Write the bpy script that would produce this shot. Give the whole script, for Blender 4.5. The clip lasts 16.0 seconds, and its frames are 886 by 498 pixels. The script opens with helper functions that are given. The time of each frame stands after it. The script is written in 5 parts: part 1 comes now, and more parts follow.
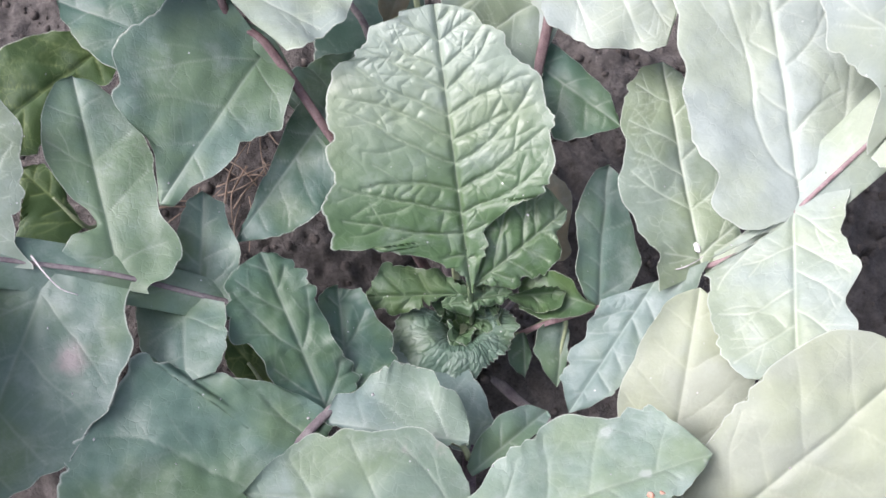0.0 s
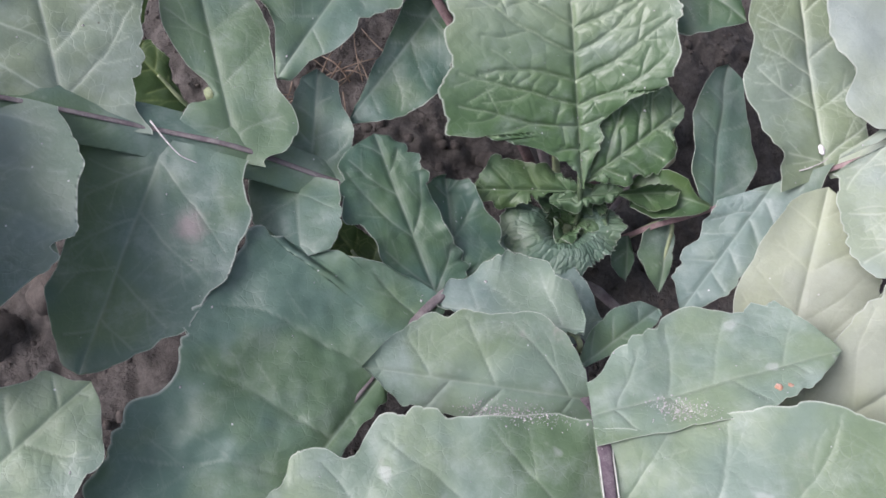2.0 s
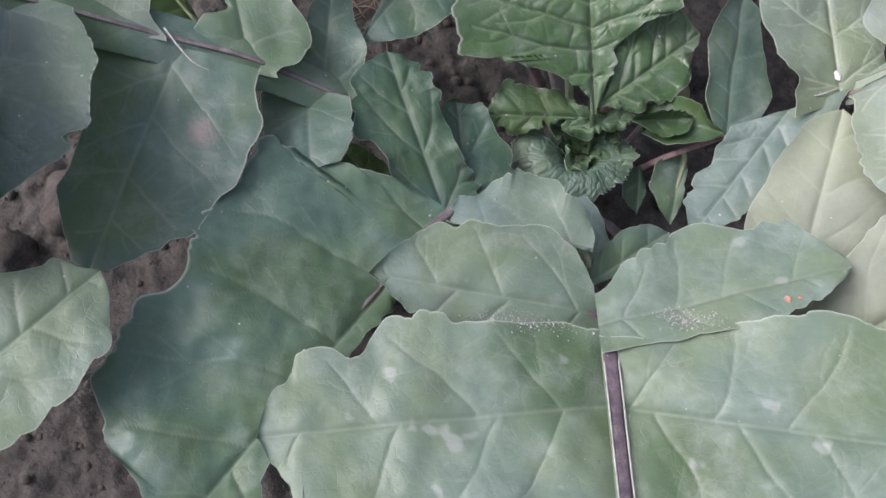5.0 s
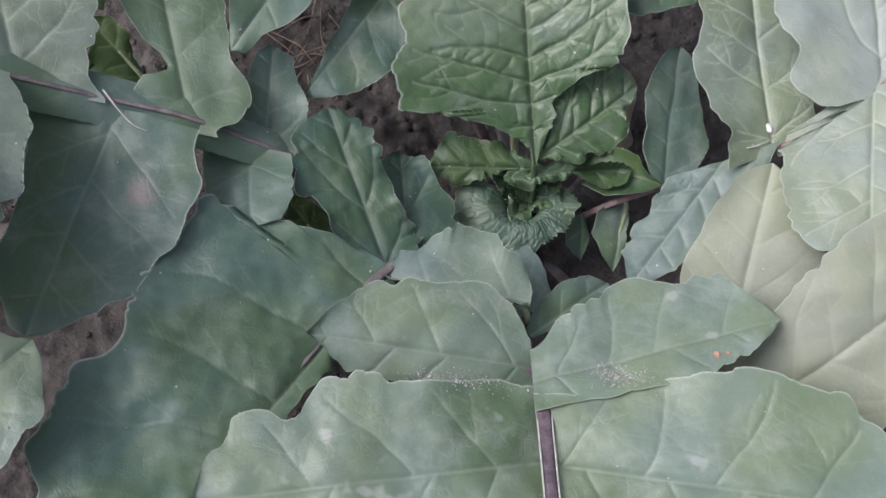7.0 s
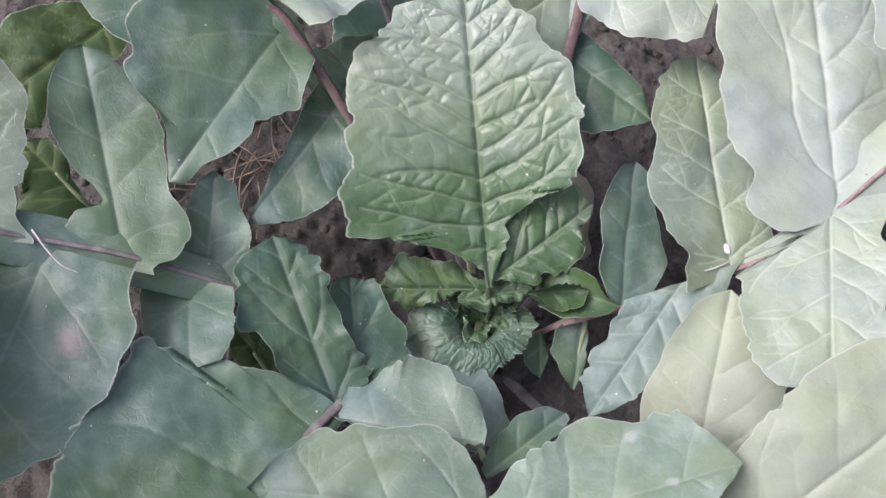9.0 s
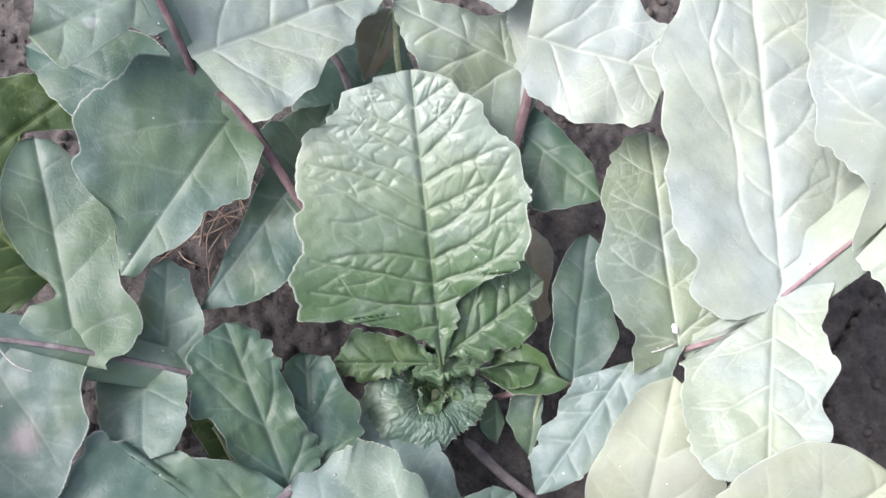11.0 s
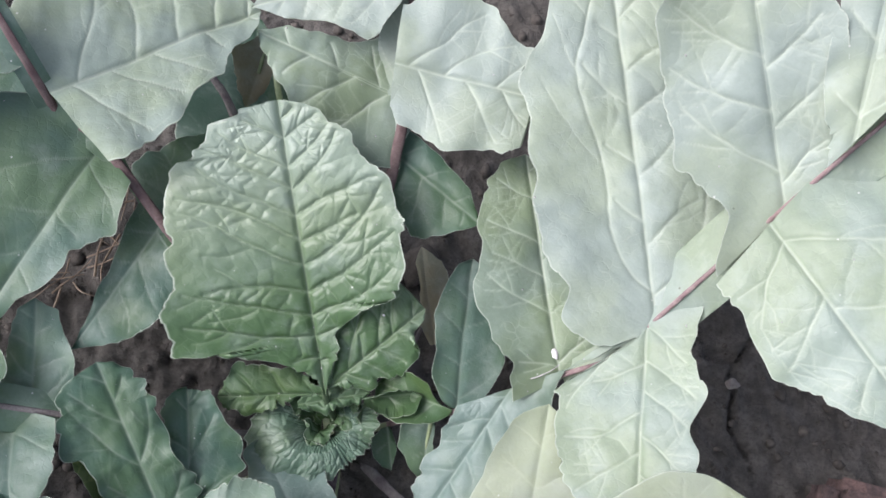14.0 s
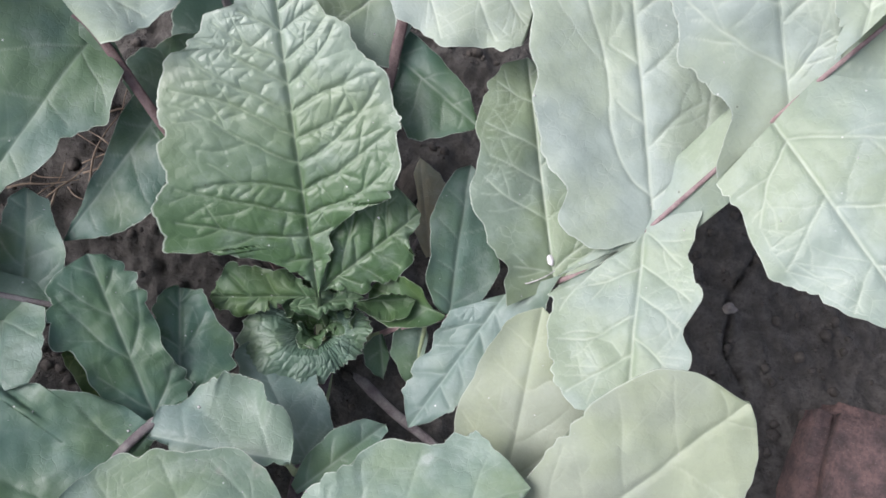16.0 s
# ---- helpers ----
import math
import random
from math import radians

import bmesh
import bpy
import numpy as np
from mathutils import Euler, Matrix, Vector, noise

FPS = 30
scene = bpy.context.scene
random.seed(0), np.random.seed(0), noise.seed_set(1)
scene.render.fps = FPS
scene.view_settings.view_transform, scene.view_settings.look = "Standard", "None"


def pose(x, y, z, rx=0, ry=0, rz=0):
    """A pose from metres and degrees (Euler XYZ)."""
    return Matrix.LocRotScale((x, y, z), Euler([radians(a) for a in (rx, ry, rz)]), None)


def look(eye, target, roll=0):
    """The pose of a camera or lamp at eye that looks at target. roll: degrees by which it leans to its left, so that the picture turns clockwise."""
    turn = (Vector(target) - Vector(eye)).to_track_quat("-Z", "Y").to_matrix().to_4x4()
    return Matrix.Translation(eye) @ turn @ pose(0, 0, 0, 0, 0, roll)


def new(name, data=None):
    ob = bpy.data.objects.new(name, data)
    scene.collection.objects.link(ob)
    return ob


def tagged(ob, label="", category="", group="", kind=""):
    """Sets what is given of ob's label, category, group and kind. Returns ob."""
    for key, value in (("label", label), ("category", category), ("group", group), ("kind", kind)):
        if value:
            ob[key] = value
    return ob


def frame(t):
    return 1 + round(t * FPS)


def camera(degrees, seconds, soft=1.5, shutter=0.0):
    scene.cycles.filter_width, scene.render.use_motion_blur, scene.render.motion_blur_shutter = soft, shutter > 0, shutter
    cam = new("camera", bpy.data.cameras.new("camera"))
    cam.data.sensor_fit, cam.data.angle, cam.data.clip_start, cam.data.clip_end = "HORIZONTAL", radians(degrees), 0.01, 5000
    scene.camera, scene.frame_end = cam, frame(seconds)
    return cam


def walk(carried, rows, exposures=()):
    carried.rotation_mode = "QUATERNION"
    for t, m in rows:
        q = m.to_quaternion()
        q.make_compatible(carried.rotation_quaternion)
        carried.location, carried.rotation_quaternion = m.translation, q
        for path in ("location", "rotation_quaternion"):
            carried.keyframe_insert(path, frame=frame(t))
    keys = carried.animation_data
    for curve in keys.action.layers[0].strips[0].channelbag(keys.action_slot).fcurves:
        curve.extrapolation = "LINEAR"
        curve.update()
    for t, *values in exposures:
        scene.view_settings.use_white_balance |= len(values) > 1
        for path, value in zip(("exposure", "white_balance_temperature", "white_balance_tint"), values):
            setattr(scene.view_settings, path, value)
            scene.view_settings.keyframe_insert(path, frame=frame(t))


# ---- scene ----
cam = camera(56.0, 16.0, 1.6)

PATH = [
    (0, (-0.0096, -0.1637, 0.4834), (-0.0069, 0.2272, -0.4370), 8.05),
    (0.5, (-0.0169, -0.1731, 0.4784), (-0.0192, 0.2025, -0.4484), 7.72),
    (1, (-0.0198, -0.1774, 0.4719), (-0.0126, 0.1753, -0.4638), 9.64),
    (1.5, (-0.0354, -0.1872, 0.4671), (-0.0426, 0.1544, -0.4727), 8.32),
    (2, (-0.0494, -0.1980, 0.4609), (-0.0609, 0.1439, -0.4787), 8.42),
    (2.5, (-0.0609, -0.2080, 0.4589), (-0.0829, 0.1290, -0.4823), 7.38),
    (3, (-0.0669, -0.2165, 0.4605), (-0.1034, 0.1323, -0.4760), 5.37),
    (3.5, (-0.0645, -0.2191, 0.4598), (-0.1115, 0.1609, -0.4640), 4.52),
    (4, (-0.0487, -0.2295, 0.4503), (-0.0803, 0.1185, -0.4866), 6.31),
    (4.2, (-0.0453, -0.2315, 0.4481), (-0.0766, 0.1115, -0.4907), 6.50),
    (6.3, (-0.0248, -0.2282, 0.4504), (-0.0384, 0.1014, -0.4936), 8.84),
    (6.5, (-0.0213, -0.2258, 0.4512), (-0.0319, 0.1090, -0.4910), 9.25),
    (7, (-0.0246, -0.2121, 0.4605), (-0.0354, 0.1418, -0.4748), 9.08),
    (7.5, (-0.0274, -0.1994, 0.4640), (-0.0374, 0.1874, -0.4581), 8.94),
    (8, (-0.0272, -0.1920, 0.4623), (-0.0321, 0.1935, -0.4603), 9.39),
    (8.5, (-0.0265, -0.1792, 0.4617), (-0.0264, 0.2208, -0.4549), 10.15),
    (9, (-0.0208, -0.1655, 0.4635), (-0.0112, 0.2345, -0.4529), 11.03),
    (9.2, (-0.0178, -0.1567, 0.4671), (-0.0067, 0.2413, -0.4502), 11.11),
    (11.3, (0.0042, -0.1060, 0.4938), (0.0004, 0.2401, -0.4444), 8.75),
    (11.5, (0.0066, -0.1057, 0.4940), (0.0057, 0.2464, -0.4420), 9.05),
    (12, (0.0158, -0.0986, 0.4961), (0.0191, 0.2551, -0.4393), 9.15),
    (12.5, (0.0229, -0.0940, 0.4974), (0.0262, 0.2583, -0.4385), 8.93),
    (13, (0.0307, -0.0885, 0.4973), (0.0462, 0.2651, -0.4379), 10.46),
    (13.5, (0.0435, -0.0829, 0.4965), (0.0637, 0.2618, -0.4420), 11.17),
    (14, (0.0499, -0.0822, 0.4975), (0.0666, 0.2601, -0.4420), 10.42),
    (14.5, (0.0522, -0.0829, 0.4959), (0.0696, 0.2460, -0.4483), 10.67),
    (15, (0.0547, -0.0920, 0.4912), (0.0681, 0.2316, -0.4549), 10.51),
    (15.5, (0.0560, -0.0984, 0.4906), (0.0636, 0.2197, -0.4575), 9.80),
    (16, (0.0586, -0.1072, 0.4835), (0.0758, 0.1939, -0.4700), 12.46),
]
EXPOSURES = [(0.0, 0.60, 6300, 23), (1.5, 0.19, 6250, 22), (2.5, 0.18, 6300, 23), (3.0, 0.24, 6300, 23), (3.5, 0.35, 6300, 22), (4.2, 0.19, 6300, 21), (6.5, -0.21, 6300, 21), (7.0, -0.20, 6300, 21), (8.0, 0.07, 6350, 23), (9.0, 0.27, 6350, 23), (11.5, 0.68, 6300, 22), (12.5, 0.61, 6300, 21), (13.0, 0.54, 6300, 20), (14.0, 0.21, 6250, 15), (15.0, 0.19, 6250, 15), (16.0, 0.12, 6250, 15)]
walk(cam, [(t, look(eye, target, roll)) for t, eye, target, roll in PATH], EXPOSURES)

# ---- light ----
SUN_FROM = Vector((-0.66, -0.07, 0.745))
world = bpy.data.worlds.new("sky")
scene.world = world
world.use_nodes = True
wn = world.node_tree
sky = wn.nodes.new("ShaderNodeTexSky")
sky.sky_type, sky.sun_disc = "NISHITA", False
sky.sun_elevation = math.asin(SUN_FROM.normalized().z)
sky.sun_rotation = math.atan2(SUN_FROM.x, SUN_FROM.y)
sky.air_density, sky.dust_density, sky.ozone_density = 1.0, 4.0, 0.6
haze = wn.nodes.new("ShaderNodeHueSaturation")  # thin white cloud pales the blue
haze.inputs["Saturation"].default_value = 0.55
wn.links.new(sky.outputs[0], haze.inputs["Color"])
wn.links.new(haze.outputs[0], wn.nodes["Background"].inputs[0])
wn.nodes["Background"].inputs[1].default_value = 0.186
sun_data = bpy.data.lights.new("sun", "SUN")
sun_data.energy, sun_data.angle, sun_data.color = 2.65, radians(34), (1.0, 0.97, 0.98)
sun = new("sun", sun_data)
sun.matrix_world = look(SUN_FROM * 3, (0, 0, 0))


# ---- materials ----
class Nodes:
    """Small helper to write node trees line by line."""

    def __init__(self, name):
        self.mat = bpy.data.materials.new(name)
        self.mat.use_nodes = True
        self.tree = self.mat.node_tree
        self.bsdf = self.tree.nodes["Principled BSDF"]
        self.out = self.tree.nodes["Material Output"]

    def add(self, kind, **sockets):
        node = self.tree.nodes.new("ShaderNode" + kind)
        for key, value in sockets.items():
            self.put(node, key, value)
        return node

    def put(self, node, key, value):
        socket = node.inputs[int(key[1:])] if key[0] == "i" and key[1:].isdigit() else node.inputs[key.replace("_", " ")]
        if isinstance(value, bpy.types.NodeSocket):
            self.tree.links.new(value, socket)
        elif isinstance(value, tuple) and len(value) == 3 and socket.type == "RGBA":
            socket.default_value = (*value, 1)
        else:
            socket.default_value = value

    def math(self, op, a, b=0.0, c=0.0, clamp=False):
        node = self.tree.nodes.new("ShaderNodeMath")
        node.operation, node.use_clamp = op, clamp
        for k, value in enumerate((a, b, c)):
            self.put(node, "i%d" % k, value)
        return node.outputs[0]

    def mix(self, fac, a, b, blend="MIX"):
        node = self.tree.nodes.new("ShaderNodeMix")
        node.data_type, node.blend_type = "RGBA", blend
        self.put(node, "i0", fac)
        self.put(node, "i6", a)
        self.put(node, "i7", b)
        return node.outputs[2]

    def step(self, value, low, high, a=0.0, b=1.0):
        node = self.tree.nodes.new("ShaderNodeMapRange")
        node.interpolation_type = "SMOOTHSTEP"
        for k, v in enumerate((value, low, high, a, b)):
            self.put(node, "i%d" % k, v)
        return node.outputs[0]

    def noise(self, vector, scale, detail=3.0, rough=0.55):
        return self.add("TexNoise", Vector=vector, Scale=scale, Detail=detail, Roughness=rough).outputs[0]

    def uv(self, name):
        node = self.tree.nodes.new("ShaderNodeUVMap")
        node.uv_map = name
        return node.outputs[0]


def leaf_material(name, blue, yellow, vein, vein_gain=0.5, net=0.25, bloom=0.35, rough=0.42, through_light=0.18, stain=0.0, young=0.0, sunk=-0.35, blotch=None, rub=0.0, shine=0.45, bare=()):
    """Waxy leaf blade: two greens in soft patches, pale veins and margin, dusty bloom, fine relief."""
    n = Nodes(name)
    place = n.add("TexCoord").outputs["Object"]
    flat, ribs = n.uv("flat"), n.uv("vein")
    sf = n.add("SeparateXYZ", Vector=flat)
    sv = n.add("SeparateXYZ", Vector=ribs)
    side = n.math("ABSOLUTE", sv.outputs[1])
    drawn = n.add("Attribute")
    drawn.attribute_name = "vein_mark"
    veins = n.math("MULTIPLY", drawn.outputs["Fac"], n.step(n.noise(flat, 7.0, 2.0), 0.30, 0.65, 0.45, 1.0))
    # fine net between the veins
    meshes = n.add("TexVoronoi", Vector=n.mix(0.06, flat, n.add("TexNoise", Vector=flat, Scale=9.0).outputs[1]), Scale=17.0)
    meshes.feature = "DISTANCE_TO_EDGE"
    mesh_lines = n.math("MULTIPLY", n.step(meshes.outputs[0], 0.0, 0.06, 1.0, 0.0), n.step(n.noise(flat, 4.0, 2.0), 0.42, 0.62))
    small = n.add("TexVoronoi", Vector=flat, Scale=34.0)
    small.feature = "DISTANCE_TO_EDGE"
    # colour
    patch = n.step(n.noise(place, 21.0, 3.0), 0.40, 0.62)
    col = n.mix(patch, blue, yellow)
    fine = n.noise(place, 420.0, 4.0, 0.7)
    col = n.mix(n.math("MULTIPLY", n.step(fine, 0.35, 0.75), 0.22), col, tuple(0.7 * v for v in blue))
    # darker green at the foot, fading out towards the tip
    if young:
        foot_green = n.step(sf.outputs[0], 0.30, 1.50, young, 0.0)
        col = n.mix(foot_green, col, (0.052, 0.116, 0.036))
    if rub:  # the bloom is rubbed off in soft patches
        bare_skin = n.step(n.noise(place, 15.0, 2.0, 0.4), 0.50, 0.66, 0.0, rub)
        col = n.mix(bare_skin, col, (0.075, 0.132, 0.055))
    # placed patches of darker green with soft ragged edges
    for spot, reach in bare:
        away = n.add("VectorMath", i0=place, i1=spot)
        away.operation = "DISTANCE"
        ragged = n.math("MULTIPLY_ADD", n.noise(place, 45.0, 3.0), 0.020, away.outputs[1])
        col = n.mix(n.step(ragged, reach * 0.7, reach * 1.7, 0.85, 0.0), col, (0.078, 0.136, 0.062))
    wax = n.math("MULTIPLY", n.step(n.noise(place, 48.0, 5.0, 0.65), 0.46, 0.74), bloom)
    col = n.mix(wax, col, (0.42, 0.49, 0.45))
    col = n.mix(n.math("MULTIPLY", mesh_lines, net), col, vein)
    col = n.mix(n.math("MULTIPLY", veins, vein_gain), col, vein)
    rim = n.step(side, 0.978, 0.998)
    col = n.mix(n.math("MULTIPLY", rim, 0.65), col, (0.52, 0.57, 0.48))
    # dust grains stuck to the wax
    dots = n.add("TexVoronoi", Vector=place, Scale=95.0)
    speck = n.math("MULTIPLY", n.step(dots.outputs[0], 0.028, 0.050, 1.0, 0.0), n.step(n.noise(place, 33.0, 1.0), 0.5, 0.56))
    col = n.mix(n.math("MULTIPLY", speck, 0.8), col, (0.72, 0.72, 0.68))
    dirt = n.add("TexVoronoi", Vector=place, Scale=63.0)
    crumb = n.math("MULTIPLY", n.step(dirt.outputs[0], 0.018, 0.040, 1.0, 0.0), n.step(n.noise(place, 27.0, 1.0), 0.5, 0.56))
    col = n.mix(n.math("MULTIPLY", crumb, 0.75), col, (0.075, 0.060, 0.055))
    if blotch:
        away = n.add("VectorMath", i0=place, i1=blotch)
        away.operation = "DISTANCE"
        ragged = n.math("MULTIPLY_ADD", n.noise(place, 150.0, 4.0), 0.012, away.outputs[1])
        col = n.mix(n.step(ragged, 0.006, 0.017, 0.55, 0.0), col, (0.40, 0.30, 0.30))
    if stain:
        spot = n.math("MULTIPLY", n.step(n.noise(place, 17.0, 6.0, 0.72), 0.62, 0.75), stain)
        col = n.mix(spot, col, (0.40, 0.36, 0.33))
        scuff = n.step(n.noise(place, 75.0, 2.0, 0.4), 0.68, 0.76, 0.0, 0.45)
        col = n.mix(scuff, col, (0.50, 0.53, 0.50))
    n.put(n.bsdf, "Base_Color", col)
    n.put(n.bsdf, "Roughness", n.math("MULTIPLY_ADD", fine, 0.22, rough - 0.08))
    n.put(n.bsdf, "Specular_IOR_Level", shine)
    height = n.math("ADD", n.math("MULTIPLY", veins, sunk), n.math("MULTIPLY", mesh_lines, -0.15))
    height = n.math("ADD", height, n.math("MULTIPLY", n.step(small.outputs[0], 0.0, 0.2), 0.10))
    height = n.math("ADD", height, n.math("MULTIPLY", fine, 0.22))
    bump = n.add("Bump", Strength=0.55, Distance=0.0008, Height=height)
    n.put(n.bsdf, "Normal", bump.outputs[0])
    glow = n.add("BsdfTranslucent", Color=n.mix(0.55, col, (0.36, 0.46, 0.10)))
    both = n.add("MixShader", i0=through_light, i1=n.bsdf.outputs[0], i2=glow.outputs[0])
    n.tree.links.new(both.outputs[0], n.out.inputs[0])
    return n.mat


def rough_material(name, dark, light, scale, rough, bump_gain, distance, detail_scale=6.0, pale=None):
    """Mottled mineral or woody surface with relief at two scales."""
    n = Nodes(name)
    place = n.add("TexCoord").outputs["Object"]
    big = n.noise(place, scale, 6.0, 0.6)
    fine = n.noise(place, scale * detail_scale, 6.0, 0.7)
    col = n.mix(n.step(big, 0.32, 0.7), dark, light)
    col = n.mix(n.math("MULTIPLY", n.step(fine, 0.42, 0.7), 0.5), col, tuple(0.6 * v for v in dark))
    if pale:
        grit = n.add("TexVoronoi", Vector=place, Scale=scale * 9.0)
        col = n.mix(n.step(grit.outputs[0], 0.06, 0.13, 0.75, 0.0), col, pale)
    n.put(n.bsdf, "Base_Color", col)
    n.put(n.bsdf, "Roughness", n.math("MULTIPLY_ADD", fine, 0.2, rough - 0.1))
    n.put(n.bsdf, "Specular_IOR_Level", 0.25)
    height = n.math("ADD", big, n.math("MULTIPLY", fine, 0.6))
    n.put(n.bsdf, "Normal", n.add("Bump", Strength=bump_gain, Distance=distance, Height=height).outputs[0])
    return n.mat


VEIN = (0.50, 0.56, 0.46)
# tones from pale to deep carry part of each lobe's light and shade
LEAF = {
    "grey": leaf_material("grey_green_leaf", (0.100, 0.169, 0.132), (0.106, 0.173, 0.098), VEIN, 0.22, 0.03, 0.26, 0.44, blotch=(-0.175, -0.060, 0.127)),
    "deep": leaf_material("deep_shaded_leaf", (0.058, 0.121, 0.090), (0.066, 0.125, 0.063), VEIN, 0.22, 0.04, 0.16, 0.44),
    "pale": leaf_material("pale_lit_leaf", (0.312, 0.374, 0.332), (0.322, 0.382, 0.292), (0.56, 0.62, 0.50), 0.60, 0.12, 0.40, 0.44),
    "soft": leaf_material("soft_grey_leaf", (0.272, 0.338, 0.290), (0.280, 0.344, 0.246), (0.54, 0.60, 0.48), 0.58, 0.12, 0.36, 0.44),
    "mid": leaf_material("veined_green_leaf", (0.205, 0.270, 0.205), (0.212, 0.275, 0.170), (0.50, 0.57, 0.45), 0.80, 0.22, 0.30, 0.44),
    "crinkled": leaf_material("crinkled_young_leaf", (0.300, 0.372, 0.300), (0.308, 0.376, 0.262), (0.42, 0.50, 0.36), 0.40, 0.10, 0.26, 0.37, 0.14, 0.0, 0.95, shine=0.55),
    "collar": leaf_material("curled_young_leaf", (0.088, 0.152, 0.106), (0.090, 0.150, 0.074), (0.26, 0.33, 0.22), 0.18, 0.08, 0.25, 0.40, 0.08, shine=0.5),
    "broad": leaf_material("broad_blue_green_leaf", (0.098, 0.172, 0.132), (0.104, 0.172, 0.094), VEIN, 0.20, 0.05, 0.20, 0.38, rub=0.7),
    "bluish": leaf_material("bluish_green_leaf", (0.160, 0.232, 0.204), (0.166, 0.234, 0.172), (0.46, 0.53, 0.46), 0.30, 0.10, 0.30, 0.42),
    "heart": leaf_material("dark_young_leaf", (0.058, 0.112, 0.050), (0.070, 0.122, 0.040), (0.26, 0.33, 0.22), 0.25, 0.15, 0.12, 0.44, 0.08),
    "yellow": leaf_material("yellowing_leaf", (0.362, 0.408, 0.322), (0.356, 0.406, 0.282), (0.53, 0.58, 0.44), 0.35, 0.10, 0.16, 0.48, 0.25),
    "front": leaf_material("dusty_green_leaf", (0.186, 0.262, 0.208), (0.192, 0.264, 0.166), (0.50, 0.56, 0.46), 0.20, 0.08, 0.34, 0.42, 0.18, 0.65, rub=0.35, bare=(((-0.0120, -0.1270, 0.1240), 0.029), ((0.0430, -0.1620, 0.1400), 0.026))),
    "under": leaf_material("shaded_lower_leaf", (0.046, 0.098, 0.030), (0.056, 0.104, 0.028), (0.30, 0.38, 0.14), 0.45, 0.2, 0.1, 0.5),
    "withered": leaf_material("withered_leaf", (0.260, 0.270, 0.200), (0.270, 0.240, 0.160), (0.4, 0.38, 0.3), 0.4, 0.2, 0.3, 0.6, 0.2, 0.5),
}
RIB = rough_material("purple_midrib", (0.130, 0.108, 0.112), (0.230, 0.215, 0.202), 160.0, 0.55, 0.6, 0.0008)
RIB_DUSK = rough_material("dusky_purple_midrib", (0.080, 0.058, 0.074), (0.170, 0.142, 0.152), 190.0, 0.6, 0.7, 0.0008, 6.0, (0.36, 0.34, 0.34))
RIB_RED = rough_material("wine_red_midrib", (0.125, 0.080, 0.082), (0.205, 0.152, 0.142), 160.0, 0.55, 0.6, 0.0008)
RIB_PINK = rough_material("dull_pink_midrib", (0.210, 0.140, 0.140), (0.330, 0.250, 0.240), 160.0, 0.5, 0.5, 0.0006)
RIB_YOUNG = rough_material("young_dark_midrib", (0.060, 0.095, 0.050), (0.120, 0.160, 0.090), 160.0, 0.5, 0.4, 0.0006)
RIB_GREEN = rough_material("green_midrib", (0.190, 0.250, 0.130), (0.300, 0.350, 0.210), 120.0, 0.45, 0.4, 0.0006)
RIM = rough_material("pale_leaf_edge", (0.36, 0.38, 0.33), (0.52, 0.55, 0.48), 200.0, 0.6, 0.4, 0.0004)
SOIL = rough_material("dark_soil", (0.076, 0.070, 0.063), (0.136, 0.126, 0.114), 70.0, 0.95, 1.0, 0.004, 6.0, (0.14, 0.125, 0.115))
CLOD = rough_material("soil_clod", (0.066, 0.059, 0.052), (0.116, 0.103, 0.091), 90.0, 0.95, 0.8, 0.002)
PEBBLE = rough_material("grey_pebble", (0.17, 0.15, 0.14), (0.26, 0.24, 0.22), 140.0, 0.8, 0.5, 0.0008)
BRICK = rough_material("red_brick", (0.098, 0.076, 0.074), (0.215, 0.140, 0.128), 85.0, 0.9, 1.0, 0.003, 5.0, (0.40, 0.35, 0.33))
STRAW = rough_material("dry_straw", (0.170, 0.125, 0.090), (0.290, 0.235, 0.180), 150.0, 0.8, 0.5, 0.0006)
WHITE = rough_material("white_chip", (0.70, 0.68, 0.68), (0.84, 0.82, 0.82), 300.0, 0.6, 0.4, 0.0004)
RUST = rough_material("orange_flake", (0.42, 0.22, 0.14), (0.58, 0.42, 0.34), 300.0, 0.6, 0.4, 0.0004)
SPECK = rough_material("pale_grit", (0.36, 0.34, 0.33), (0.60, 0.58, 0.56), 400.0, 0.7, 0.3, 0.0003)


# ---- mesh helpers ----
def waves(points, size, seed, count=7):
    """Smooth random field of about -1 to 1 over points, of bumps about size metres wide."""
    rng = np.random.default_rng(seed)
    total = np.zeros(len(points))
    for k in range(count):
        way = rng.normal(size=points.shape[1])
        way /= np.linalg.norm(way)
        total += np.sin(points @ way * (2 * np.pi / (size * rng.uniform(1.3, 2.6))) + rng.uniform(0, 6.28))
    return total / (count * 0.5) ** 0.5 * 0.7


def cells(points, size, seed):
    """Rounded swellings about size wide, with sunken lines between them."""
    rng = np.random.default_rng(seed)
    low, high = points.min(0) - size, points.max(0) + size
    nx, ny = (np.ceil((high - low) / size)).astype(int)
    spots = np.stack(np.meshgrid(np.arange(nx), np.arange(ny), indexing="ij"), -1).reshape(-1, 2) + rng.uniform(0.08, 0.92, (nx * ny, 2))
    spots = low + spots * size
    d = np.sqrt(((points[:, None] - spots[None]) ** 2).sum(-1))
    two = np.partition(d, 1, axis=1)
    return np.clip((two[:, 1] - two[:, 0]) / size, 0, 0.22) ** 0.6 * 1.5 - 0.4


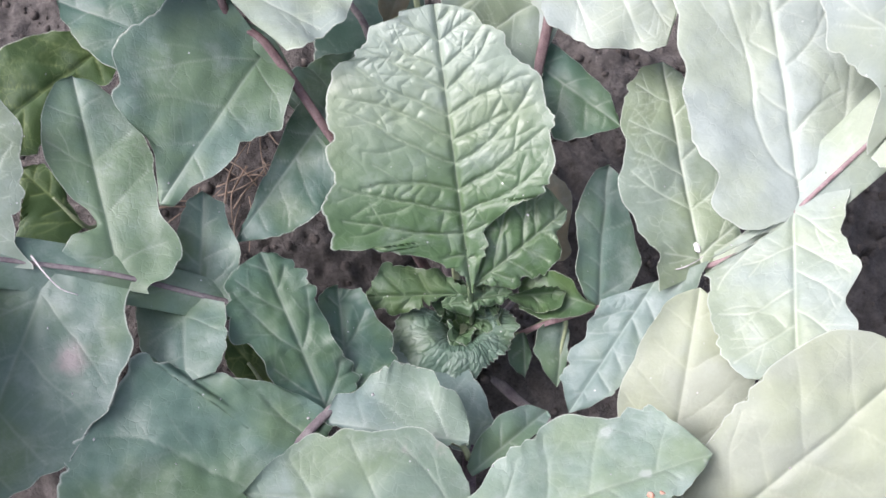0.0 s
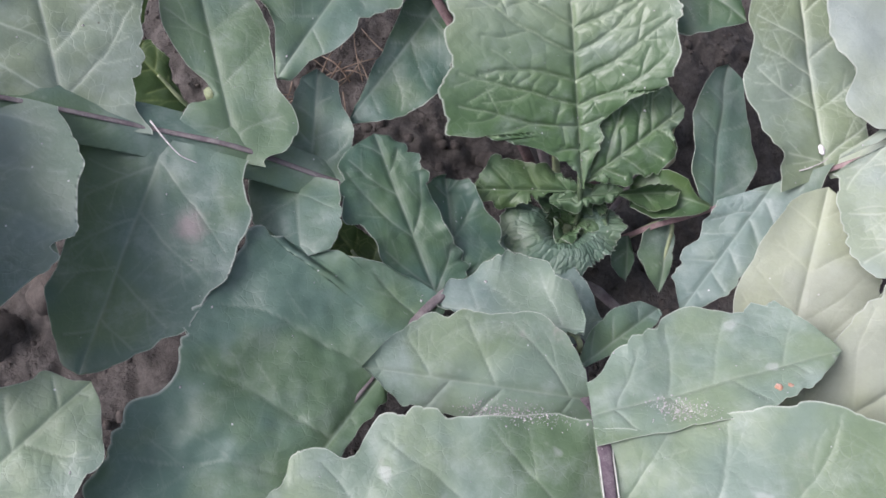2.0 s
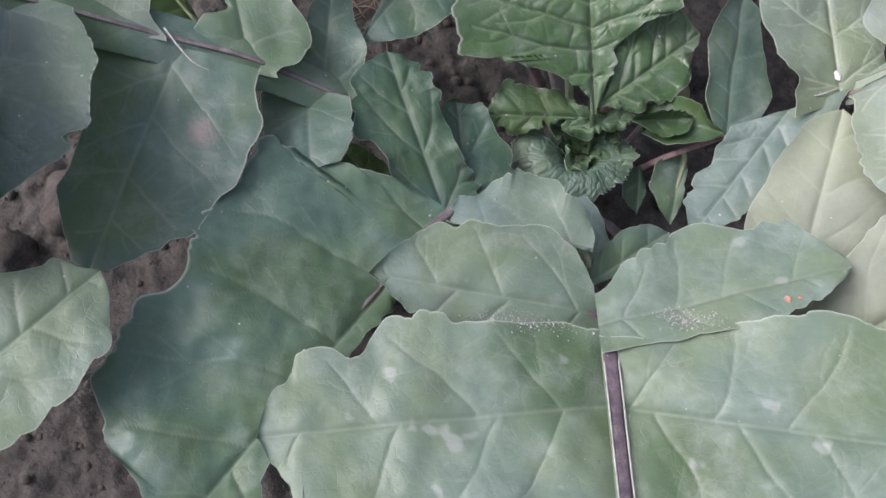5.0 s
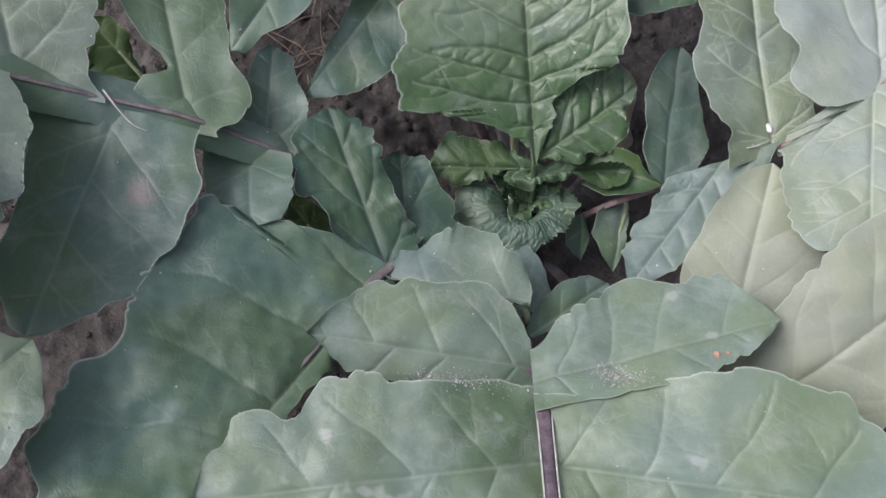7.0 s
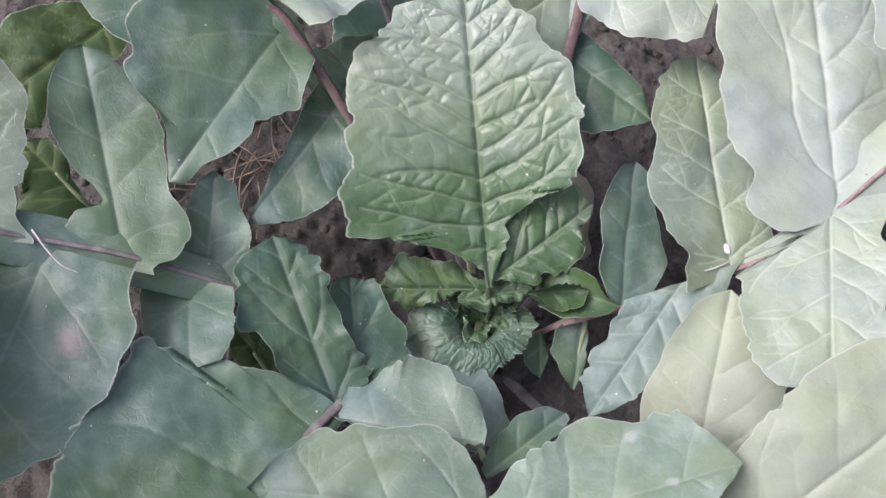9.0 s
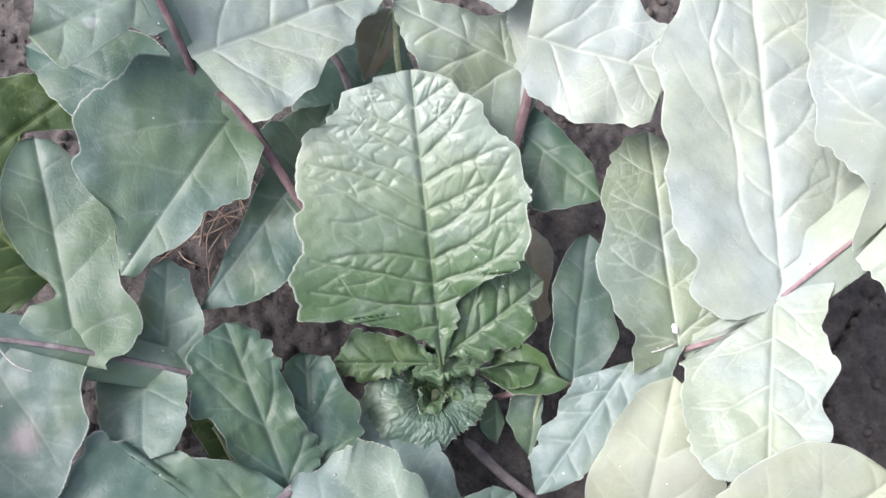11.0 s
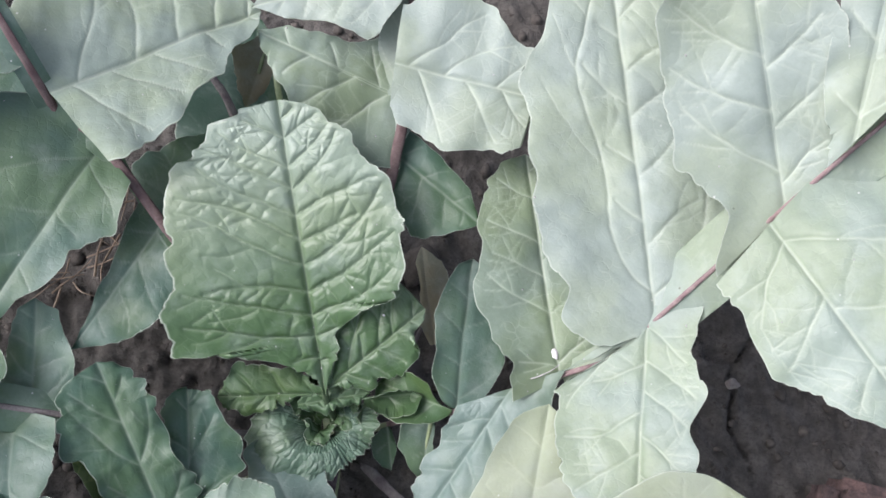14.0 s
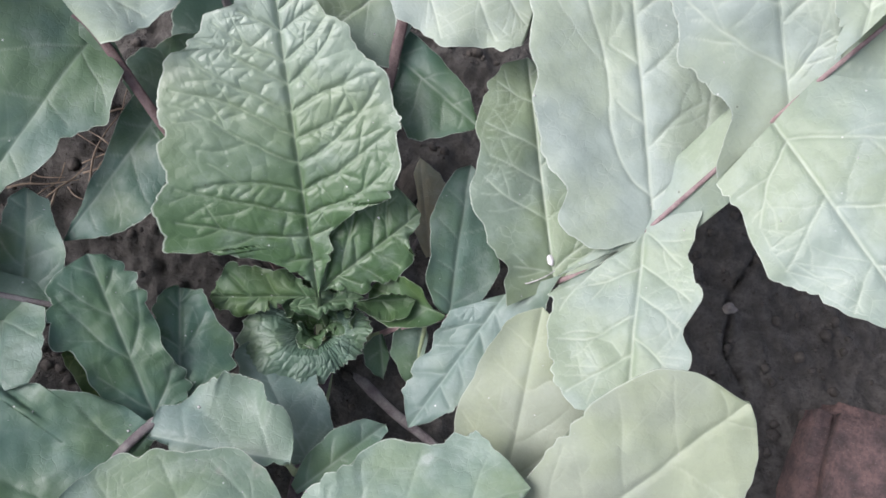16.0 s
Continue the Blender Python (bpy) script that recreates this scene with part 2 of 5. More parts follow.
def mesh_object(name, verts, faces, material, parent=None, label="", smooth=True):
    me = bpy.data.meshes.new(name)
    me.from_pydata([tuple(v) for v in verts], [], faces)
    me.materials.append(material)
    me.update()
    if smooth:
        me.polygons.foreach_set("use_smooth", [True] * len(me.polygons))
    ob = new(name, me)
    if parent:
        ob.parent = parent
    return tagged(ob, label) if label else ob


def thing(name, place, label, category, group="", kind=""):
    ob = new(name)
    ob.location = place
    ob.empty_display_size = 0.02
    bpy.context.view_layer.update()
    return tagged(ob, label, category, group, kind)


def own(ob):
    """The place of a thing, to be taken off its parts' world places."""
    return np.array(ob.location) if ob and not ob.parent else np.zeros(3)


def smooth_profile(values, count):
    """Widths at stations from foot to tip, closer at both ends, drawn out to count rows by a Catmull-Rom curve. The tip closes."""
    last = len(values)
    p = np.r_[values, 0.0]
    p = np.r_[2 * p[0] - p[1], p, -p[-2]]
    x = np.linspace(0, last, count)
    i = np.minimum(x.astype(int), last - 1)
    f = x - i
    a, b, c, d = p[i], p[i + 1], p[i + 2], p[i + 3]
    y = 0.5 * (2 * b + (c - a) * f + (2 * a - 5 * b + 4 * c - d) * f**2 + (3 * b - a - 3 * c + d) * f**3)
    return np.maximum(y, 0.0)


def vein_tree(length, spacing, lean, fan, half_left, half_right, skew, seed):
    """The veins of a blade in its own plane, as segments with their order: a midrib, side veins that bend towards the tip,
    forks near the margin and crooked links between neighbours."""
    rng = np.random.default_rng(seed)
    stations = 0.5 * (1 - np.cos(np.pi * np.linspace(0, 1, len(half_left))))
    segments = [((length * k / 12, 0.0), (length * (k + 1) / 12, 0.0), 0) for k in range(12)]

    def inside(p, share=0.93):
        k = skew * p[1] / length
        u = (p[0] / length - k) / max(1 - k, 0.2)
        wide = np.interp(u, stations, half_left if p[1] > 0 else half_right)
        return -0.05 < u < 0.99 and abs(p[1]) < share * wide

    def grow(p, bearing, bend, step, most, order, shy=None):
        line = [np.array(p)]
        for k in range(most):
            q = line[-1] + step * np.array([math.cos(bearing), math.sin(bearing)])
            if not inside(q) or (shy is not None and len(shy) and np.sqrt(((shy - q) ** 2).sum(1)).min() < 0.0024):
                break
            line.append(q)
            bearing += bend + rng.normal(0, 0.10)
        segments.extend((tuple(a), tuple(b), order) for a, b in zip(line, line[1:]))
        return line

    for sign in (1, -1):
        x, lines = spacing * rng.uniform(0.25, 0.6), []
        while x < length * 0.94:
            first = math.atan(1.35 / max(lean, 0.4) ** 0.5) * rng.uniform(0.92, 1.06) * (1 + 0.75 * fan * max(0.0, 0.75 - x / length))
            others = np.array([p for line in lines for p in line]).reshape(-1, 2)
            lines.append(grow((x, 0.0), sign * first, -sign * 0.011, 0.004, 40, 1, others))
            x += spacing * rng.uniform(0.75, 1.25)
        for n, line in enumerate(lines):
            if len(line) < 6:
                continue
            others = [p for m, other in enumerate(lines) if m != n for p in other]
            for share, turn in ((0.40, 1), (0.58, -1), (0.68, 1), (0.82, 1)):
                k = int(share * len(line) + rng.uniform(-0.8, 0.8))
                ahead = line[min(k + 1, len(line) - 1)] - line[k - 1]
                bearing = math.atan2(ahead[1], ahead[0]) + turn * sign * rng.uniform(0.5, 0.8)
                others += grow(line[k], bearing, -turn * sign * 0.04, 0.0035, 2 + int(0.5 * (len(line) - k)), 2, np.array(others).reshape(-1, 2))
            if n and len(lines[n - 1]) > 3:
                before = np.array(lines[n - 1])
                for share in (0.22, 0.38, 0.54, 0.70, 0.85):
                    a = line[min(int((share + rng.uniform(-0.08, 0.08)) * len(line)), len(line) - 1)]
                    gaps = np.sqrt(((before - a) ** 2).sum(1))
                    b = before[min(int(gaps.argmin()) + 1, len(before) - 1)]
                    span = np.linalg.norm(a - b)
                    if span < 1.1 * spacing:
                        middle = 0.5 * (a + b) + rng.normal(0, 0.14 * span, 2)
                        segments.extend([(tuple(a), tuple(middle), 3), (tuple(middle), tuple(b), 3)])
    return segments


def vein_field(flat, segments):
    """How strongly each point lies on a vein, and its distance from the nearest large and from the nearest vein of any size."""
    mark, large, near = np.zeros(len(flat)), np.full(len(flat), 1.0), np.full(len(flat), 1.0)
    for a, b, order in segments:
        a, b = np.array(a), np.array(b)
        way = b - a
        reach = np.nonzero((np.abs(flat - 0.5 * (a + b)) < 0.5 * np.abs(way) + 0.010).all(1))[0]
        off = flat[reach] - a
        f = np.clip((off @ way) / (way @ way + 1e-12), 0, 1)
        d = np.sqrt(((off - f[:, None] * way) ** 2).sum(1))
        wide, strength = ((0.0007, 1.0), (0.00055, 0.9), (0.00045, 0.6), (0.0004, 0.38))[order]
        mark[reach] = np.maximum(mark[reach], strength * np.exp(-((d / wide) ** 2)))
        near[reach] = np.minimum(near[reach], d)
        if order < 2:
            large[reach] = np.minimum(large[reach], d)
    return mark, large, near


def sheet(name, top, depth, rows, width, material, parent, label, layers, mark, turned=False):
    """A thin closed leaf from a grid of upper points: a plainer underside below it, a rim, two coordinate layers and the vein marks."""
    i_low = list(range(0, rows - 1, 3)) + [rows - 1]
    j_low = list(range(0, width - 1, 3)) + [width - 1]
    source = np.array([i * width + j for i in i_low for j in j_low])
    low = {int(k): rows * width + n for n, k in enumerate(source)}
    faces = []
    for i in range(rows - 1):
        for j in range(width - 1):
            k = i * width + j
            faces.append((k, k + width, k + width + 1, k + 1))
    for i, i2 in zip(i_low, i_low[1:]):
        for j, j2 in zip(j_low, j_low[1:]):
            faces.append((low[i * width + j], low[i * width + j2], low[i2 * width + j2], low[i2 * width + j]))
    rim = [i * width for i in i_low] + [(rows - 1) * width + j for j in j_low[1:]]
    rim += [i * width + width - 1 for i in i_low[-2::-1]] + [j for j in j_low[-2:0:-1]]
    faces += [(p, low[p], low[q], q) for p, q in zip(rim, rim[1:] + rim[:1])]
    if turned:
        faces = [g[::-1] for g in faces]
    ob = mesh_object(name, np.r_[top, top[source] - depth], faces, material, parent, label)
    me = ob.data
    origin = np.r_[np.arange(rows * width), source]
    loops = np.empty(len(me.loops), dtype=np.int32)
    me.loops.foreach_get("vertex_index", loops)
    loops = origin[loops]
    for layer, first, second in layers:
        me.uv_layers.new(name=layer).data.foreach_set("uv", np.stack([first[loops], second[loops]], -1).ravel())
    me.attributes.new("vein_mark", "FLOAT", "POINT").data.foreach_set("value", mark[origin].astype(np.float32))
    return ob


def blade(leaf, name, kind, base, tip, normal, arch, cup, left, right, fold=0.0, quilt=0.0004, puff=0.016, tooth=0.0012,
          gap=0.009, ruffle=0.0015, lumps=0.0010, lean=0.75, rows=96, cols=22, seed=1, origin=None, label="", curl=0.0, droop=0.0, skew=0.0, blister=0.0, cell=0.009, fan=0.0, crease=0.0):
    """One leaf blade or lobe as a closed sheet half a millimetre thick. left and right: half widths over the length at the stations.
    arch, cup, fold, droop, curl: its bend along and across; quilt, puff: swelling between side veins and their spacing;
    crease: how deep the side veins are sunk;
    skew: how far the foot slants along the midrib; blister, cell: height and width of the swellings between small veins;
    tooth, gap: the notches of the margin; ruffle: the waves of the margin."""
    rng = np.random.default_rng(seed)
    base, tip, up = np.array(base), np.array(tip), np.array(normal)
    ahead = tip - base
    length = np.linalg.norm(ahead)
    ahead /= length
    up = up - (up @ ahead) * ahead
    up /= np.linalg.norm(up)
    across = np.cross(up, ahead)
    u = 0.5 * (1 - np.cos(np.pi * np.linspace(0, 1, rows)))
    s = np.linspace(0, 1, cols + 1) ** 0.9
    grid = np.zeros((rows, 2 * cols + 1, 2))
    share = np.zeros((rows, 2 * cols + 1))
    arc_of = np.zeros((rows, 2 * cols + 1))
    for sign, widths in ((1, left), (-1, right)):
        edge = np.stack([u * length, sign * smooth_profile(np.array(widths), rows) * length], -1)
        tangent = np.gradient(edge, axis=0)
        tangent /= np.linalg.norm(tangent, axis=1)[:, None] + 1e-9
        outward = np.stack([-tangent[:, 1], tangent[:, 0]], -1) * sign
        arc = np.r_[0, np.cumsum(np.linalg.norm(np.diff(edge, axis=0), axis=1))]
        wander = arc / gap + 0.7 * waves(arc[:, None], gap * 3, seed + sign)
        saw = np.abs((wander % 1.0) - 0.38) * 1.7
        broad = np.abs(np.sin(np.pi * (wander / 2.3 + 0.4 * waves(arc[:, None], gap * 5, seed + 11 + sign)))) ** 0.6 - 0.7
        size = tooth * (0.55 + 0.45 * waves(arc[:, None], gap * 2.4, seed + 5 + sign)) * np.clip(np.sin(np.pi * u) * 3, 0, 1)
        edge = edge + outward * ((0.55 - saw) * size + broad * 1.2 * np.abs(size))[:, None]
        axis = np.stack([u * length, 0 * u], -1)
        for k, f in enumerate(s):
            col = cols + sign * k
            grid[:, col] = axis + (edge - axis) * f
            grid[:, col, 0] += (1 - u) * skew * grid[:, col, 1]
            share[:, col] = sign * f
            arc_of[:, col] = arc
    x, y = grid[..., 0].ravel(), grid[..., 1].ravel()
    f, arc = share.ravel(), arc_of.ravel()
    uu = np.clip(x / length, 0, 1)
    flat = np.stack([x, y], -1)
    shift = rng.uniform(0, 1)
    run = (x - (lean + fan * (uu - 0.5)) * np.abs(y) ** 1.22 * 2.1) / puff + np.where(y < 0, 0.43, 0.0) + shift + 0.16 * waves(flat, 0.035, seed + 9) + 0.24 * waves(flat, 0.075, seed + 19)
    mark, large, near = vein_field(flat, vein_tree(length, puff, lean, fan, np.r_[left, 0.0] * length, np.r_[right, 0.0] * length, skew, seed))
    z = arch * 4 * uu * (1 - uu) + cup * np.minimum((y / 0.05) ** 2, 1.5)
    z += fold * (1.7 - 1.4 * uu) * (np.sqrt(y**2 + 0.003**2) - 0.003) - droop * uu**3
    z += curl * np.abs(f) ** 3
    calm = 1.1 - np.abs(f) ** 3
    z += quilt * (0.55 * np.clip(large / (0.30 * puff), 0, 1) ** 0.8 + 0.45 * np.clip(large / 0.0022, 0, 1) ** 0.7 - 0.6) * calm
    z += 0.6 * blister * (np.clip(near / 0.0024, 0, 1) ** 0.7 - 0.6) * calm
    z -= crease * 0.8 * mark * (1.0 - 0.7 * np.abs(f))
    z += quilt * 0.12 * waves(flat, 0.0042, seed + 3) * np.clip(np.abs(y) / 0.004, 0, 1)
    if blister:
        z += 0.45 * blister * cells(np.stack([run * puff * 1.15, y * 0.8 + 0.0018 * waves(flat, 0.02, seed + 22)], -1), cell, seed + 21) * np.clip(np.abs(y) / 0.004, 0, 1) * (1.05 - np.abs(f) ** 4)
    z += lumps * waves(flat, 0.024, seed + 4) + 0.35 * lumps * waves(flat, 0.010, seed + 14)
    z += ruffle * np.abs(f) ** 3 * waves(np.stack([arc, np.sign(f)], -1), gap * 1.7, seed + 6)
    z -= 0.0006 * np.exp(-((y / 0.0022) ** 2))
    top = base + x[:, None] * ahead + y[:, None] * across + z[:, None] * up
    origin = own(leaf) if origin is None else np.array(origin)
    top -= origin
    ob = sheet(name, top, up * 0.0005, rows, 2 * cols + 1, LEAF[kind], leaf, label, (("vein", run, f), ("flat", x * 10, y * 10)), mark)
    return ob



def collar(leaf, name, kind, centre, first, last, reach, hole, rise, fall, rows=240, cols=46, seed=1, origin=(0, 0, 0), label=""):
    """A young leaf curled round the growing tip: a ruffled sheet swept from one bearing to another. reach: outer radii on the way;
    hole: inner radius; rise: height of the shoulder over the pit; fall: how far the margin hangs below the shoulder."""
    centre = np.array(centre)
    bearing = np.radians(np.linspace(first, last, rows))
    outer = np.interp(np.linspace(0, 1, rows), np.linspace(0, 1, len(reach)), reach)
    arc = np.r_[0, np.cumsum(np.diff(bearing) * 0.03)]
    outer = outer + 0.0020 * (np.abs((arc / 0.0042 + 0.5 * waves(arc[:, None], 0.012, seed)) % 1.0 - 0.4) - 0.3) * 1.8
    f = np.linspace(0, 1, cols)
    r = hole + (outer[:, None] - hole) * f[None]
    a = np.repeat(bearing[:, None], cols, 1)
    ff = np.repeat(f[None], rows, 0)
    flat = np.stack([(r * np.cos(a)).ravel(), (r * np.sin(a)).ravel()], -1)
    sweep = np.repeat(arc[:, None], cols, 1).ravel()
    f, out = ff.ravel(), r.ravel()
    run = sweep / 0.0085 + 0.8 * waves(flat, 0.016, seed + 2) + 0.9 * f
    z = rise * np.clip(f / 0.42, 0, 1) ** 0.55 - fall * np.clip((f - 0.4) / 0.6, 0, 1) ** 1.8
    z += 0.0006 * (np.abs(np.cos(np.pi * run)) ** 0.6 - 0.6) * np.clip(f * 3, 0, 1)
    z += 0.0013 * cells(np.stack([sweep * 1.2 + 0.003 * waves(flat, 0.01, seed + 7), out * 0.75], -1), 0.0052, seed + 4) + 0.0016 * waves(flat, 0.018, seed + 5)
    z += 0.0022 * f**3 * waves(sweep[:, None], 0.010, seed + 6)
    top = np.c_[flat, z] + centre - np.array(origin)
    ob = sheet(name, top, np.array((0, 0, 0.0006)), rows, cols, LEAF[kind], leaf, label, (("vein", run, f), ("flat", flat[:, 0] * 10, flat[:, 1] * 10 + 0.5)), 0.5 * np.clip(np.cos(np.pi * run) ** 16, 0, 1), True)
    return ob


def wing(leaf, name, kind, points, left, right, up, lift=0.0, slope=-0.25, rows=120, cols=12, seed=1, origin=(0, 0, 0)):
    """Blade tissue that runs on along both sides of a midrib between its lobes. left, right: half widths in metres on the way."""
    line = curve_points(points, rows)
    way = np.gradient(line, axis=0)
    way /= np.linalg.norm(way, axis=1)[:, None]
    side = np.cross(np.array(up), way)
    side /= np.linalg.norm(side, axis=1)[:, None]
    above = np.cross(way, side)
    s = np.linspace(-1, 1, 2 * cols + 1)
    at = np.linspace(0, 1, rows)
    wide = np.where(s[None] > 0, np.interp(at, np.linspace(0, 1, len(left)), left)[:, None], np.interp(at, np.linspace(0, 1, len(right)), right)[:, None])
    y = wide * s[None]
    along = np.r_[0, np.cumsum(np.linalg.norm(np.diff(line, axis=0), axis=1))]
    x = np.repeat(along[:, None], len(s), 1)
    flat = np.stack([x.ravel(), y.ravel()], -1)
    z = 0.0008 * waves(flat, 0.022, seed) + lift + slope * np.abs(y.ravel())
    top = (line[:, None] + y[..., None] * side[:, None]).reshape(-1, 3) + z[:, None] * np.repeat(above, len(s), 0) - np.array(origin)
    run = flat[:, 0] / 0.024 - np.abs(flat[:, 1]) / 0.024 + 0.2 * waves(flat, 0.03, seed + 1)
    share = np.repeat(s[None], rows, 0).ravel() * 0.9
    mark = 0.6 * np.exp(-((((run % 1.0) - 0.5) * 0.024 / 0.0007) ** 2))
    ob = sheet(name, top, np.mean(above, 0) * 0.0005, rows, len(s), LEAF[kind], leaf, "", (("vein", run, share), ("flat", flat[:, 0] * 10, flat[:, 1] * 10)), mark)
    return ob


def curve_points(points, count):
    """Points drawn out to a smooth curve."""
    p = np.array(points, float)
    p = np.r_[[2 * p[0] - p[1]], p, [2 * p[-1] - p[-2]]]
    x = np.linspace(0, len(points) - 1, count)
    i = np.minimum(x.astype(int), len(points) - 2)
    f = (x - i)[:, None]
    a, b, c, d = p[i], p[i + 1], p[i + 2], p[i + 3]
    return 0.5 * (2 * b + (c - a) * f + (2 * a - 5 * b + 4 * c - d) * f**2 + (3 * b - a - 3 * c + d) * f**3)


def stalk(parent, name, material, points, thick, thin, flatness=0.75, count=40, sides=10, label="", origin=None):
    """A tapered, slightly flattened stalk or midrib along points, with shallow length-wise ridges."""
    line = curve_points(points, count)
    origin = own(parent) if origin is None else np.array(origin)
    verts, faces = [], []
    for k, p in enumerate(line):
        way = line[min(k + 1, count - 1)] - line[max(k - 1, 0)]
        way /= np.linalg.norm(way) + 1e-9
        side = np.cross(way, (0.05, 0.03, 1.0))
        side /= np.linalg.norm(side)
        up = np.cross(side, way)
        r = thick + (thin - thick) * k / (count - 1)
        r *= 1 + 0.06 * math.sin(k * 1.7) * math.sin(k * 0.61)
        for q in range(sides):
            a = 2 * math.pi * q / sides
            ridge = 1 + 0.10 * math.cos(3 * a)
            verts.append(p - origin + side * (r * ridge * math.cos(a)) + up * (r * ridge * flatness * math.sin(a)))
    for k in range(count - 1):
        for q in range(sides):
            a, b = k * sides + q, k * sides + (q + 1) % sides
            faces.append((a, b, b + sides, a + sides))
    faces.append(tuple(range(sides))[::-1])
    faces.append(tuple((count - 1) * sides + q for q in range(sides)))
    return mesh_object(name, verts, faces, material, parent, label)


def lump(name, place, size, material, seed, label, category, group="", squash=0.7, turn=0.0, rough=0.22):
    """An uneven stone, clod or chip resting at place."""
    bm = bmesh.new()
    bmesh.ops.create_icosphere(bm, subdivisions=3, radius=1.0)
    co = np.array([v.co[:] for v in bm.verts])
    scale = 1 + rough * waves(co, 0.9, seed) + 0.4 * rough * waves(co, 0.35, seed + 1)
    for v, k in zip(bm.verts, scale):
        v.co = Vector((v.co.x * size * k, v.co.y * size * 0.8 * k, max(v.co.z, -0.55) * size * squash * k))
    me = bpy.data.meshes.new(name)
    bm.to_mesh(me)
    bm.free()
    me.materials.append(material)
    me.polygons.foreach_set("use_smooth", [True] * len(me.polygons))
    ob = new(name, me)
    ob.matrix_world = pose(*place, 0, 0, turn)
    return tagged(ob, label, category, group)


# ---- ground ----
def ground_height(x, y):
    p = np.stack([x, y], -1)
    h = 0.0045 * waves(p, 0.060, 21) + 0.0022 * waves(p, 0.022, 22) + 0.0016 * waves(p, 0.009, 23) + 0.0009 * waves(p, 0.0045, 26)
    near = np.exp(-((x / 0.8) ** 2 + (y / 0.8) ** 2))
    h = h * near + 0.006 * waves(p, 0.35, 24) * near
    # the drying crack between the leaves
    line = curve_points(CRACK, 60)
    gap = np.full(len(x), 9.0)
    for cx, cy in line:
        gap = np.minimum(gap, np.hypot(x - cx, y - cy))
    wide = 0.0009 * (1 + 0.5 * waves(p, 0.02, 25))
    h -= 0.009 * np.exp(-((gap / wide) ** 2))
    # soil drawn up round the root crown
    h += 0.016 * np.exp(-(((x - 0.012) ** 2 + (y + 0.025) ** 2) / 0.035**2))
    return h


CRACK = [(0.275, 0.092), (0.261, 0.074), (0.252, 0.058), (0.2445, 0.045), (0.246, 0.030), (0.243, 0.014), (0.249, 0.002), (0.2555, -0.008), (0.2555, -0.03)]


def build_ground():
    fine = np.linspace(-0.40, 0.40, 380)
    far = 0.40 * np.exp(np.linspace(0, 1, 26)[1:] * math.log(60 / 0.40))
    line = np.r_[-far[::-1], fine, far]
    gx, gy = np.meshgrid(line, line, indexing="ij")
    x, y = gx.ravel(), gy.ravel()
    z = ground_height(x, y)
    n = len(line)
    faces = [(i * n + j, (i + 1) * n + j, (i + 1) * n + j + 1, i * n + j + 1) for i in range(n - 1) for j in range(n - 1)]
    ob = mesh_object("ground", np.stack([x, y, z], -1), faces, SOIL)
    return tagged(ob, "dark bare garden soil with crumbs and a drying crack", "soil", kind="structure")


build_ground()

# ---- the plants ----
HEART = (0.014, -0.026, 0.0)
plant = thing("mustard_plant", HEART, "broad leafy mustard rosette with grey-green lobed leaves growing from soil", "plant")
crown = stalk(plant, "root_crown", RIB_GREEN, [(0.014, -0.026, -0.012), (0.013, -0.025, 0.012), (0.012, -0.022, 0.040)], 0.011, 0.006, 1.0, 14, 12, "short pale green root crown")


def leaf_of(owner, material, points, thick, thin, label, count=46, flatness=0.6):
    """A leaf: its stalk and midrib is the part, its lobes are the sub-parts."""
    return stalk(owner, "leaf", material, points, thick, thin, flatness, count, 12, label)


# the silvery leaf with the wine-red midrib
leaf = leaf_of(plant, RIB_PINK, [(0.018, -0.025, 0.022), (0.037, -0.0204, 0.034), (0.0505, -0.018, 0.055), (0.0729, -0.0154, 0.0845), (0.1195, 0.0040, 0.1085), (0.144, 0.0130, 0.1315), (0.156, 0.0290, 0.1450), (0.195, 0.071, 0.1990), (0.225, 0.102, 0.231), (0.255, 0.135, 0.253)], 0.0018, 0.0007, "pale silvery lobed leaf with wine-red midrib")
blade(leaf, "lobe", "pale", (0.1554, 0.0262, 0.1418), (0.1098, 0.1831, 0.2004), (-0.058, -0.364, 0.93), -0.0001, -0.0015,
      (0.057, 0.057, 0.083, 0.133, 0.164, 0.195, 0.223, 0.241, 0.209, 0.239, 0.263, 0.268, 0.279, 0.257, 0.273, 0.255, 0.266, 0.264, 0.203, 0.181, 0.166, 0.153, 0.111, 0.063, 0.028, 0.007),
      (0.313, 0.313, 0.313, 0.313, 0.313, 0.311, 0.309, 0.306, 0.303, 0.3, 0.295, 0.283, 0.272, 0.26, 0.248, 0.235, 0.218, 0.203, 0.188, 0.171, 0.143, 0.118, 0.098, 0.065, 0.029, 0.007),
      seed=17, origin=own(plant), skew=-0.576, rows=250, cols=66, crease=0.0002, blister=0.0004, cell=0.013, fold=0.06, quilt=0.0006, puff=0.026, lumps=0.0012, gap=0.012, tooth=0.0016, lean=1.25)
